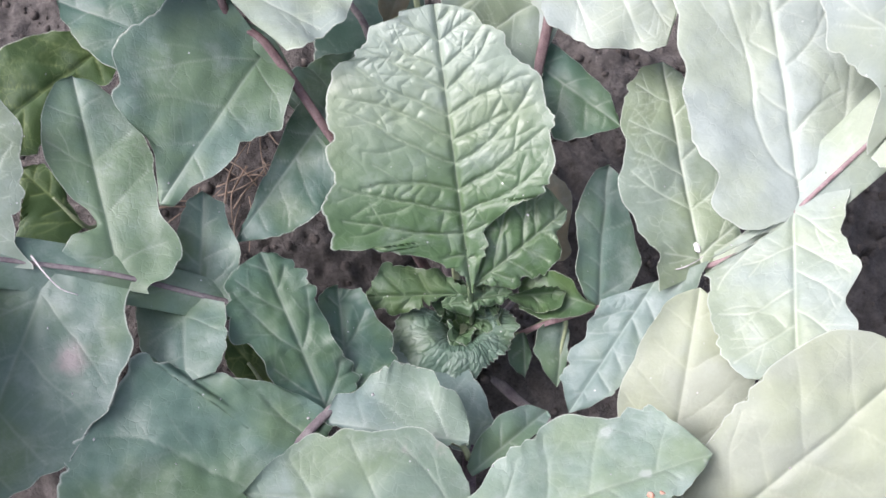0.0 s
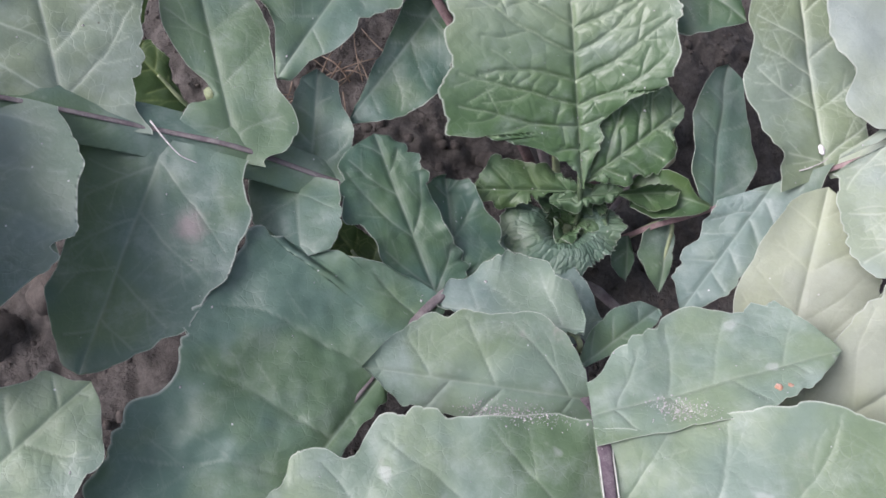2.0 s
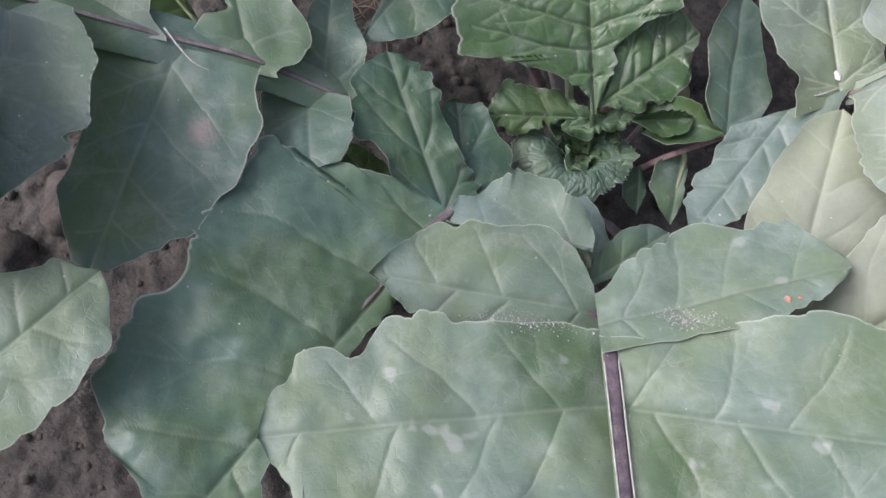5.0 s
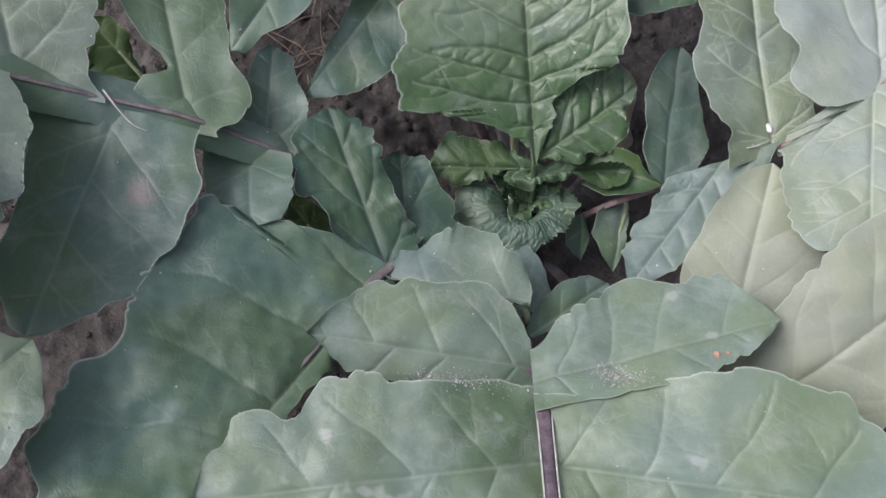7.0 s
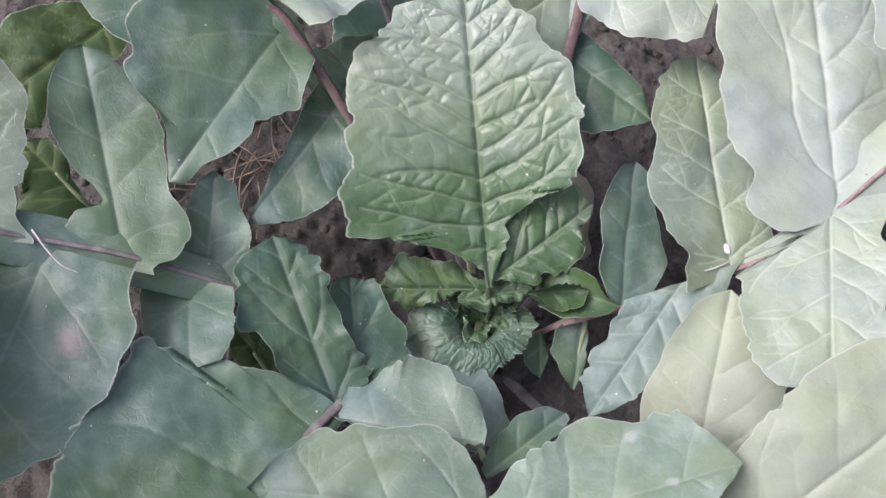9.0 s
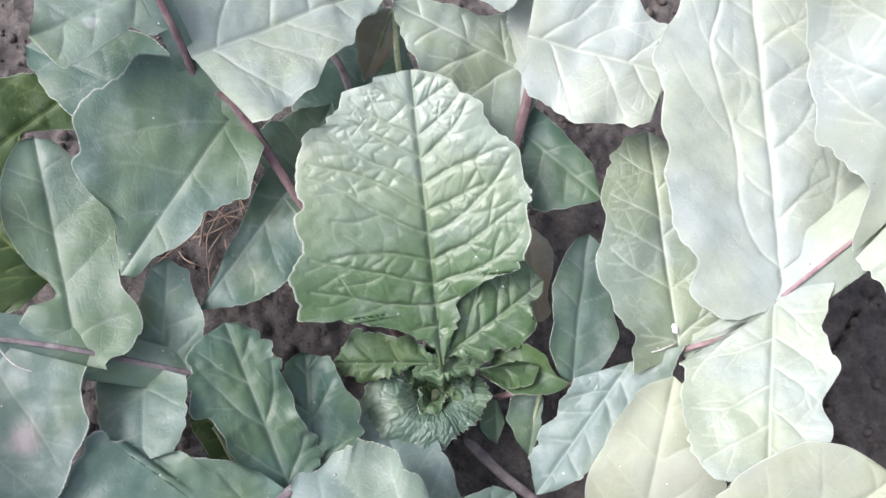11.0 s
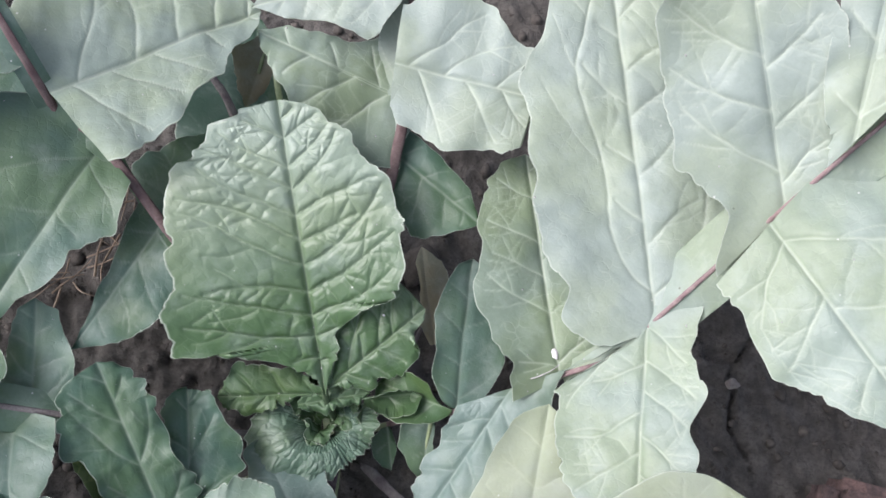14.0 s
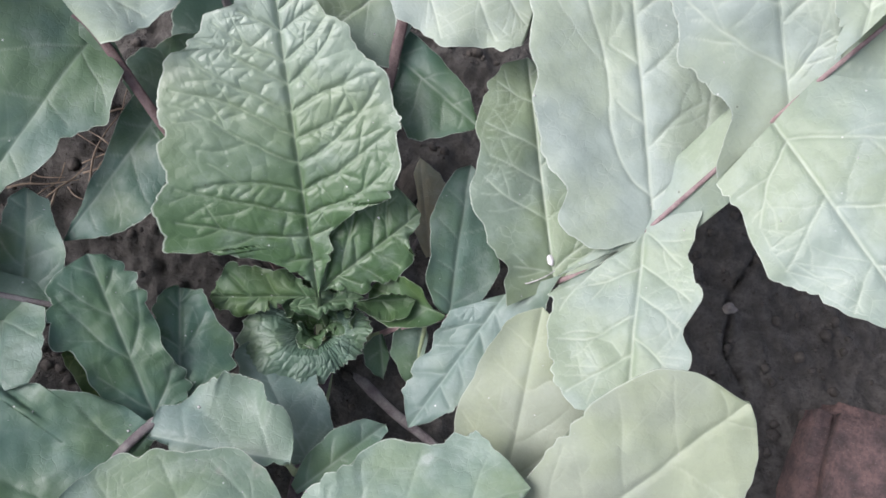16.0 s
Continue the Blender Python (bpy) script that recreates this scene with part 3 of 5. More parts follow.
blade(leaf, "lobe", "mid", (0.1203, 0.0024, 0.1077), (0.0905, 0.1054, 0.1339), (0.02, -0.241, 0.97), 0.0001, -0.0001,
      (0.221, 0.221, 0.221, 0.221, 0.219, 0.2, 0.234, 0.273, 0.285, 0.318, 0.316, 0.269, 0.256, 0.267, 0.238, 0.207, 0.182, 0.132, 0.11, 0.021),
      (0.182, 0.182, 0.182, 0.185, 0.191, 0.198, 0.2, 0.202, 0.204, 0.191, 0.176, 0.162, 0.148, 0.134, 0.121, 0.103, 0.087, 0.063, 0.028, 0.007),
      seed=34, origin=own(plant), skew=-0.28, rows=190, cols=54, crease=0.0002, blister=0.0004, cell=0.013, fold=0.10, quilt=0.0006, puff=0.022, gap=0.011, tooth=0.0016)
blade(leaf, "lobe", "pale", (0.1917, 0.0664, 0.1926), (0.1535, 0.1493, 0.2474), (-0.223, -0.607, 0.763), -0.0005, 0.0004,
      (0.288, 0.288, 0.288, 0.282, 0.249, 0.207, 0.226, 0.271, 0.32, 0.372, 0.36, 0.372, 0.366, 0.36, 0.357, 0.352, 0.291, 0.243, 0.152, 0.038),
      (0.182, 0.182, 0.182, 0.191, 0.21, 0.233, 0.259, 0.265, 0.272, 0.279, 0.286, 0.282, 0.252, 0.223, 0.197, 0.174, 0.117, 0.067, 0.03, 0.008),
      seed=51, origin=own(plant), skew=-0.774, rows=190, cols=56, crease=0.0002, tooth=0.0018, gap=0.012, blister=0.0004, cell=0.013, fold=0.08, quilt=0.0006, puff=0.026, lean=1.25)
blade(leaf, "lobe", "pale", (0.2022, 0.0804, 0.227), (0.2112, 0.1597, 0.2532), (-0.36, -0.256, 0.897), 0, 0,
      (0.084, 0.084, 0.085, 0.087, 0.09, 0.093, 0.113, 0.135, 0.159, 0.175, 0.183, 0.19, 0.186, 0.178, 0.167, 0.145, 0.127, 0.086, 0.038, 0.01),
      (0.322, 0.322, 0.321, 0.319, 0.316, 0.313, 0.309, 0.305, 0.3, 0.295, 0.29, 0.285, 0.28, 0.227, 0.171, 0.122, 0.079, 0.045, 0.02, 0.005),
      seed=68, origin=own(plant), skew=-1.6, crease=0.0002, blister=0.0004, cell=0.013, fold=0.08, quilt=0.0006, puff=0.026, lean=1.25)
blade(leaf, "lobe", "soft", (0.151, 0.0292, 0.1415), (0.1495, -0.0582, 0.1407), (-0.442, -0.001, 0.897), -0.0012, 0.006,
      (0.344, 0.344, 0.344, 0.344, 0.344, 0.329, 0.28, 0.264, 0.255, 0.246, 0.233, 0.251, 0.278, 0.304, 0.272, 0.233, 0.252, 0.276, 0.275, 0.248, 0.22, 0.167, 0.108, 0.061, 0.027, 0.007),
      (0.418, 0.405, 0.369, 0.309, 0.225, 0.121, 0.424, 0.423, 0.423, 0.421, 0.419, 0.417, 0.415, 0.413, 0.401, 0.389, 0.377, 0.366, 0.356, 0.346, 0.335, 0.3, 0.269, 0.246, 0.222, 0.056),
      seed=85, origin=own(plant), skew=-0.754, rows=190, cols=62, crease=0.0003, blister=0.0004, cell=0.013, quilt=0.0006, puff=0.018, gap=0.012, tooth=0.0022)
blade(leaf, "lobe", "soft", (0.1846, 0.058, 0.1939), (0.2407, -0.0213, 0.1994), (-0.406, -0.227, 0.885), 0.0029, -0.0058,
      (0.323, 0.323, 0.327, 0.352, 0.386, 0.43, 0.482, 0.537, 0.532, 0.526, 0.521, 0.515, 0.509, 0.502, 0.496, 0.46, 0.42, 0.381, 0.345, 0.312, 0.236, 0.166, 0.107, 0.061, 0.027, 0.007),
      (0.316, 0.316, 0.316, 0.316, 0.316, 0.314, 0.303, 0.294, 0.307, 0.322, 0.328, 0.331, 0.335, 0.33, 0.298, 0.255, 0.228, 0.201, 0.185, 0.139, 0.115, 0.085, 0.055, 0.031, 0.014, 0.003),
      seed=102, origin=own(plant), skew=-0.29, rows=200, cols=66, crease=0.0003, blister=0.0004, cell=0.013, quilt=0.0006, puff=0.026, gap=0.011, tooth=0.0020)
blade(leaf, "lobe", "bluish", (0.0979, -0.0037, 0.1023), (0.0627, -0.0707, 0.0828), (-0.292, -0.123, 0.949), 0, 0,
      (0.218, 0.218, 0.218, 0.218, 0.22, 0.234, 0.251, 0.269, 0.264, 0.234, 0.204, 0.187, 0.17, 0.164, 0.16, 0.12, 0.086, 0.049, 0.022, 0.006),
      (0.218, 0.217, 0.214, 0.208, 0.201, 0.197, 0.206, 0.202, 0.186, 0.172, 0.206, 0.205, 0.178, 0.167, 0.159, 0.119, 0.085, 0.05, 0.022, 0.006),
      seed=119, origin=own(plant), skew=-1.309, blister=0.0004, cell=0.013, quilt=0.0006, puff=0.016, gap=0.010, rows=150, cols=40)
blade(leaf, "lobe", "grey", (0.0738, -0.0142, 0.0859), (0.073, 0.0602, 0.0992), (0.276, -0.166, 0.947), 0, 0,
      (0.04, 0.051, 0.084, 0.12, 0.14, 0.164, 0.192, 0.194, 0.19, 0.193, 0.211, 0.222, 0.205, 0.189, 0.171, 0.145, 0.122, 0.099, 0.044, 0.011),
      (0.071, 0.078, 0.098, 0.131, 0.176, 0.216, 0.246, 0.279, 0.296, 0.271, 0.244, 0.218, 0.195, 0.173, 0.154, 0.136, 0.12, 0.069, 0.031, 0.008),
      seed=136, origin=own(plant), quilt=0.0005, puff=0.016, gap=0.014)
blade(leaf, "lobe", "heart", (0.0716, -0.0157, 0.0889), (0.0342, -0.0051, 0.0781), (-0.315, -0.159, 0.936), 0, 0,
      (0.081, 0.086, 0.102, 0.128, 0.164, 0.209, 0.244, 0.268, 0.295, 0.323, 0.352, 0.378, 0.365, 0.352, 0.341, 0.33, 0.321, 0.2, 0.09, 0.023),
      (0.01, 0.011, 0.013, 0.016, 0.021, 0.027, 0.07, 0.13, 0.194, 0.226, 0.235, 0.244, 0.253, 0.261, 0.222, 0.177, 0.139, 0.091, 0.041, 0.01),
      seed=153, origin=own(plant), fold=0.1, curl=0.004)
wing(leaf, "lobe", "soft", [(0.1195, 0.0040, 0.1085), (0.144, 0.0130, 0.1315), (0.156, 0.0290, 0.1450), (0.195, 0.071, 0.1990), (0.225, 0.102, 0.231), (0.255, 0.135, 0.253)],
     (0.004, 0.012, 0.016, 0.016, 0.014, 0.010), (0.004, 0.010, 0.013, 0.015, 0.016, 0.010), (-0.35, -0.30, 0.89), lift=-0.0012, seed=903, origin=own(plant))
# the leaf with the long dull purple midrib
leaf = leaf_of(plant, RIB, [(0.008, -0.028, 0.022), (-0.03, -0.036, 0.055), (-0.08, -0.0425, 0.088), (-0.1157, -0.0437, 0.1045), (-0.1516, -0.0455, 0.1242), (-0.185, -0.048, 0.1330), (-0.228, -0.0555, 0.1530), (-0.275, -0.063, 0.171)], 0.0016, 0.0010, "grey-green lobed leaf with dull purple midrib", 46, 0.35)
blade(leaf, "lobe", "grey", (-0.1497, -0.0507, 0.1213), (-0.1954, 0.046, 0.1387), (0.228, -0.067, 0.971), 0, 0,
      (0.277, 0.277, 0.277, 0.216, 0.216, 0.181, 0.149, 0.051, 0.055, 0.122, 0.157, 0.18, 0.182, 0.174, 0.159, 0.138, 0.119, 0.093, 0.068, 0.017),
      (0.095, 0.095, 0.095, 0.125, 0.184, 0.227, 0.259, 0.256, 0.223, 0.221, 0.228, 0.243, 0.237, 0.215, 0.205, 0.168, 0.123, 0.091, 0.06, 0.016),
      seed=170, origin=own(plant), skew=0.543, tooth=0.0018, puff=0.024, gap=0.016, fold=0.08, rows=170, cols=50)
blade(leaf, "lobe", "mid", (-0.2173, -0.0553, 0.1452), (-0.2534, 0.0228, 0.1746), (0.407, -0.152, 0.901), 0, 0,
      (0.258, 0.258, 0.258, 0.534, 0.538, 0.543, 0.548, 0.555, 0.549, 0.539, 0.529, 0.514, 0.47, 0.427, 0.388, 0.354, 0.264, 0.15, 0.068, 0.017),
      (0.348, 0.348, 0.348, 0.325, 0.303, 0.302, 0.319, 0.354, 0.39, 0.399, 0.417, 0.448, 0.45, 0.414, 0.381, 0.319, 0.267, 0.223, 0.1, 0.025),
      seed=187, origin=own(plant), skew=0.402, rows=170, cols=60, tooth=0.0018, puff=0.024, gap=0.016)
blade(leaf, "lobe", "grey", (-0.1206, -0.0476, 0.1007), (-0.1278, 0.0059, 0.1145), (0.094, -0.238, 0.967), 0, 0,
      (0.324, 0.324, 0.324, 0.324, 0.318, 0.305, 0.289, 0.272, 0.253, 0.24, 0.229, 0.217, 0.206, 0.19, 0.166, 0.144, 0.126, 0.086, 0.038, 0.01),
      (0.295, 0.295, 0.297, 0.3, 0.305, 0.31, 0.317, 0.324, 0.33, 0.335, 0.341, 0.323, 0.273, 0.228, 0.205, 0.184, 0.167, 0.096, 0.043, 0.011),
      seed=204, origin=own(plant), skew=0.248)
blade(leaf, "lobe", "grey", (-0.1815, -0.0496, 0.1293), (-0.1878, -0.1554, 0.1238), (0.13, -0.059, 0.99), -0.0001, 0,
      (0.352, 0.352, 0.352, 0.355, 0.363, 0.387, 0.424, 0.435, 0.423, 0.417, 0.417, 0.362, 0.347, 0.328, 0.254, 0.215, 0.156, 0.104, 0.056, 0.014),
      (0.383, 0.383, 0.383, 0.377, 0.36, 0.34, 0.317, 0.289, 0.254, 0.232, 0.227, 0.223, 0.225, 0.226, 0.19, 0.156, 0.126, 0.097, 0.077, 0.029),
      seed=221, origin=own(plant), skew=0.013, rows=190, cols=66, puff=0.024, gap=0.015, tooth=0.0022, fold=0.05)
# lighter tone offsets the shadow that the neighbouring leaf casts on this lobe
blade(leaf, "lobe", "bluish", (-0.245, -0.0543, 0.1542), (-0.2076, -0.1547, 0.173), (0.103, 0.22, 0.97), 0, 0,
      (0.231, 0.231, 0.231, 0.244, 0.266, 0.29, 0.31, 0.332, 0.32, 0.307, 0.304, 0.309, 0.25, 0.248, 0.176, 0.124, 0.083, 0.048, 0.021, 0.005),
      (0.207, 0.207, 0.207, 0.208, 0.212, 0.217, 0.222, 0.228, 0.235, 0.241, 0.228, 0.21, 0.192, 0.175, 0.149, 0.124, 0.102, 0.084, 0.043, 0.011),
      seed=238, origin=own(plant), skew=0.395, puff=0.024, gap=0.015, tooth=0.0024, fold=0.1)
blade(leaf, "lobe", "grey", (-0.1283, -0.0432, 0.1051), (-0.1149, -0.0864, 0.111), (-0.111, 0.101, 0.989), 0, 0,
      (0.431, 0.431, 0.431, 0.432, 0.433, 0.434, 0.436, 0.437, 0.439, 0.441, 0.434, 0.419, 0.405, 0.391, 0.377, 0.341, 0.311, 0.287, 0.139, 0.035),
      (0.467, 0.467, 0.467, 0.467, 0.469, 0.473, 0.477, 0.482, 0.487, 0.492, 0.473, 0.452, 0.429, 0.379, 0.333, 0.292, 0.217, 0.124, 0.056, 0.014),
      seed=255, origin=own(plant), skew=0.471, puff=0.022)
wing(leaf, "lobe", "grey", [(-0.08, -0.0425, 0.088), (-0.1157, -0.0437, 0.1045), (-0.1516, -0.0455, 0.1242), (-0.185, -0.048, 0.1330), (-0.228, -0.0555, 0.1530), (-0.275, -0.063, 0.171)],
     (0.003, 0.010, 0.012, 0.012, 0.012, 0.012), (0.003, 0.010, 0.012, 0.012, 0.012, 0.012), (0.30, -0.05, 0.95), lift=-0.0004, seed=904, origin=own(plant))
# the leaf with the reddish stalk beside the young blade
leaf = leaf_of(plant, RIB_RED, [(0.012, -0.020, 0.024), (-0.02, 0.004, 0.070), (-0.050, 0.027, 0.103), (-0.0705, 0.042, 0.1195), (-0.108, 0.077, 0.1415), (-0.126, 0.0845, 0.1470), (-0.138, 0.099, 0.1735), (-0.162, 0.128, 0.192)], 0.0032, 0.0015, "grey-green lobed leaf with reddish stalk", 46, 0.5)
blade(leaf, "lobe", "grey", (-0.1079, 0.0756, 0.1398), (-0.1413, -0.0099, 0.1289), (0.262, -0.222, 0.939), 0.0039, -0.0006,
      (0.222, 0.224, 0.228, 0.235, 0.244, 0.259, 0.279, 0.286, 0.248, 0.201, 0.171, 0.177, 0.17, 0.147, 0.113, 0.093, 0.079, 0.068, 0.059, 0.018),
      (0.3, 0.3, 0.313, 0.351, 0.403, 0.467, 0.523, 0.531, 0.541, 0.572, 0.603, 0.587, 0.469, 0.451, 0.191, 0.118, 0.078, 0.048, 0.025, 0.007),
      seed=272, origin=own(plant), skew=0.367, rows=170, cols=66, puff=0.024, gap=0.014, tooth=0.0018, fold=0.09)
# paler tone stands in for the sheen on this folded lobe
blade(leaf, "lobe", "soft", (-0.1282, 0.0897, 0.1586), (-0.0518, 0.1666, 0.1324), (0.206, 0.126, 0.97), 0, 0,
      (0.389, 0.389, 0.389, 0.389, 0.407, 0.429, 0.455, 0.484, 0.489, 0.489, 0.49, 0.49, 0.459, 0.414, 0.372, 0.335, 0.304, 0.21, 0.094, 0.024),
      (0.437, 0.44, 0.449, 0.463, 0.447, 0.426, 0.406, 0.387, 0.379, 0.314, 0.267, 0.242, 0.225, 0.156, 0.122, 0.11, 0.089, 0.061, 0.027, 0.007),
      seed=289, origin=own(plant), skew=-0.03, crease=0.0003, quilt=0.0010, puff=0.024, fold=0.14, lean=0.5, rows=180, cols=60)
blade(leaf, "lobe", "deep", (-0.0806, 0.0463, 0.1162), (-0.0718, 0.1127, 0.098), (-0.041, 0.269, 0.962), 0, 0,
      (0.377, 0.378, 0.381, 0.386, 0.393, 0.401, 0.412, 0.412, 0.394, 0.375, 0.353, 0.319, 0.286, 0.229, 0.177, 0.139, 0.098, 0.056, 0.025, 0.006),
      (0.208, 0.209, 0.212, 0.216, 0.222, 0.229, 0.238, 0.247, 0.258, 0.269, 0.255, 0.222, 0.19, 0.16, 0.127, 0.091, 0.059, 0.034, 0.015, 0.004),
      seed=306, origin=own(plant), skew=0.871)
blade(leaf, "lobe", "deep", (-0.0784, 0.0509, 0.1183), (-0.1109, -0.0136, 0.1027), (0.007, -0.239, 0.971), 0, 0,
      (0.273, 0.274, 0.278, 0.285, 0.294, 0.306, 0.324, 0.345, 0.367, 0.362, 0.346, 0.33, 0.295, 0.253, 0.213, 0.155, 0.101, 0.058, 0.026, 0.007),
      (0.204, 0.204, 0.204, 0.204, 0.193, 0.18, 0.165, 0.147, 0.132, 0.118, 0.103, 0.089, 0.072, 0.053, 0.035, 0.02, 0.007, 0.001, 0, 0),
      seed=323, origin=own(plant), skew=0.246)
blade(leaf, "lobe", "front", (-0.1483, 0.1124, 0.1735), (-0.1843, 0.0697, 0.1902), (0.298, 0.12, 0.947), 0, 0,
      (0.317, 0.318, 0.321, 0.325, 0.332, 0.34, 0.35, 0.306, 0.246, 0.263, 0.282, 0.302, 0.321, 0.34, 0.358, 0.373, 0.387, 0.397, 0.348, 0.136),
      (0.036, 0.036, 0.062, 0.202, 0.392, 0.505, 0.514, 0.523, 0.533, 0.544, 0.555, 0.511, 0.419, 0.331, 0.25, 0.178, 0.116, 0.066, 0.03, 0.007),
      seed=340, origin=own(plant), skew=-0.078, quilt=0.0008, gap=0.012)
wing(leaf, "lobe", "grey", [(-0.085, 0.056, 0.1285), (-0.108, 0.077, 0.1415), (-0.126, 0.0845, 0.1470), (-0.138, 0.099, 0.1735), (-0.162, 0.128, 0.192)],
     (0.001, 0.006, 0.006, 0.006, 0.006), (0.001, 0.006, 0.006, 0.006, 0.006), (0.30, -0.05, 0.95), lift=-0.0004, seed=905, origin=own(plant))
# the leaf behind the young blade
leaf = leaf_of(plant, RIB_RED, [(0.016, -0.018, 0.024), (0.021, 0.03, 0.080), (0.025, 0.075, 0.116), (0.029, 0.1135, 0.1395), (0.0285, 0.1392, 0.1560), (0.0263, 0.161, 0.1700), (0.024, 0.185, 0.181)], 0.0036, 0.0018, "pale green lobed leaf with red midrib")
blade(leaf, "lobe", "mid", (0.0294, 0.1223, 0.1387), (-0.0426, 0.1338, 0.164), (0.248, -0.396, 0.884), 0, 0,
      (0.413, 0.415, 0.422, 0.433, 0.448, 0.459, 0.461, 0.462, 0.464, 0.466, 0.433, 0.389, 0.343, 0.276, 0.213, 0.161, 0.116, 0.076, 0.034, 0.009),
      (0.422, 0.425, 0.432, 0.444, 0.46, 0.423, 0.327, 0.261, 0.226, 0.188, 0.171, 0.156, 0.141, 0.127, 0.115, 0.1, 0.065, 0.037, 0.017, 0.004),
      seed=357, origin=own(plant), skew=-0.302, rows=170, cols=50, crease=0.0003, quilt=0.0008, puff=0.024, tooth=0.0015, lean=1.25)
blade(leaf, "lobe", "pale", (0.0229, 0.1253, 0.1658), (0.0895, 0.1168, 0.1671), (-0.058, -0.321, 0.945), 0, 0,
      (0.418, 0.418, 0.418, 0.433, 0.496, 0.575, 0.629, 0.615, 0.6, 0.584, 0.568, 0.552, 0.46, 0.393, 0.346, 0.326, 0.308, 0.294, 0.156, 0.039),
      (0.292, 0.292, 0.318, 0.372, 0.4, 0.406, 0.414, 0.434, 0.471, 0.499, 0.488, 0.467, 0.44, 0.429, 0.418, 0.406, 0.393, 0.363, 0.324, 0.069),
      seed=374, origin=own(plant), skew=-0.118, rows=170, cols=60, crease=0.0003, tooth=0.0016, quilt=0.0006, puff=0.02, lean=1.25)
# shade on this lobe is put into its deep tone
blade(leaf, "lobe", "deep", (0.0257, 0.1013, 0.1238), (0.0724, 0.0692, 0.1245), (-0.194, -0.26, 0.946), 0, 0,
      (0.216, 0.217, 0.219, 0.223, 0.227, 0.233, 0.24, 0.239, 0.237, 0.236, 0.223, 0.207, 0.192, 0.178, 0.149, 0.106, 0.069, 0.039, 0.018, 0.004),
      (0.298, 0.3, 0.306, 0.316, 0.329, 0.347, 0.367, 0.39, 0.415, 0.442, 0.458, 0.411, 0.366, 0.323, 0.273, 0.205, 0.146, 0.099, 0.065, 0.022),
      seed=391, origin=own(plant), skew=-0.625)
blade(leaf, "lobe", "pale", (0.0221, 0.1675, 0.1807), (-0.0473, 0.145, 0.1651), (-0.126, -0.27, 0.955), 0, 0,
      (0.125, 0.13, 0.147, 0.174, 0.211, 0.257, 0.311, 0.377, 0.381, 0.314, 0.259, 0.204, 0.175, 0.151, 0.129, 0.092, 0.06, 0.034, 0.015, 0.004),
      (0.073, 0.075, 0.082, 0.094, 0.109, 0.129, 0.151, 0.177, 0.204, 0.2, 0.189, 0.178, 0.167, 0.157, 0.122, 0.087, 0.057, 0.032, 0.015, 0.004),
      seed=408, origin=own(plant), quilt=0.0008)
wing(leaf, "lobe", "soft", [(0.027, 0.098, 0.130), (0.029, 0.1135, 0.1395), (0.0285, 0.1392, 0.1560), (0.0263, 0.161, 0.1700), (0.024, 0.185, 0.181)],
     (0.002, 0.014, 0.016, 0.016, 0.016), (0.001, 0.006, 0.012, 0.014, 0.016), (0.0, -0.40, 0.91), lift=-0.0006, seed=906, origin=own(plant))
# the dusty leaf that reaches forward over the others
leaf = leaf_of(plant, RIB_DUSK, [(0.015, -0.034, 0.022), (0.0165, -0.075, 0.066), (0.0183, -0.1187, 0.0990), (0.0217, -0.1354, 0.1235), (0.0271, -0.1627, 0.1290), (0.0356, -0.199, 0.1308), (0.045, -0.235, 0.1318)], 0.0034, 0.0027, "dusty green lobed leaf with flat purple midrib", 46, 0.35)
blade(leaf, "lobe", "front", (0.0197, -0.1252, 0.1078), (-0.0779, -0.1308, 0.1183), (0.114, -0.155, 0.981), 0, 0,
      (0.098, 0.098, 0.099, 0.101, 0.103, 0.106, 0.109, 0.12, 0.131, 0.144, 0.156, 0.151, 0.146, 0.141, 0.136, 0.099, 0.063, 0.036, 0.016, 0.004),
      (0.128, 0.134, 0.178, 0.232, 0.271, 0.31, 0.335, 0.34, 0.325, 0.308, 0.308, 0.299, 0.269, 0.265, 0.228, 0.177, 0.125, 0.078, 0.035, 0.009),
      seed=425, origin=own(plant), skew=-0.248, crease=0.0003, puff=0.026, quilt=0.0006, gap=0.015, tooth=0.0024, rows=170, cols=50)
blade(leaf, "lobe", "front", (0.0178, -0.1344, 0.1252), (0.1156, -0.0912, 0.1331), (-0.194, 0.268, 0.943), 0, 0,
      (0.135, 0.136, 0.139, 0.154, 0.194, 0.227, 0.239, 0.263, 0.296, 0.332, 0.334, 0.298, 0.283, 0.274, 0.274, 0.278, 0.183, 0.128, 0.056, 0.013),
      (0.128, 0.128, 0.129, 0.13, 0.132, 0.134, 0.137, 0.14, 0.143, 0.147, 0.15, 0.153, 0.149, 0.136, 0.125, 0.099, 0.068, 0.042, 0.019, 0.005),
      seed=442, origin=own(plant), skew=0.194, crease=0.0003, puff=0.026, quilt=0.0006, gap=0.015, tooth=0.0024, rows=170, cols=50)
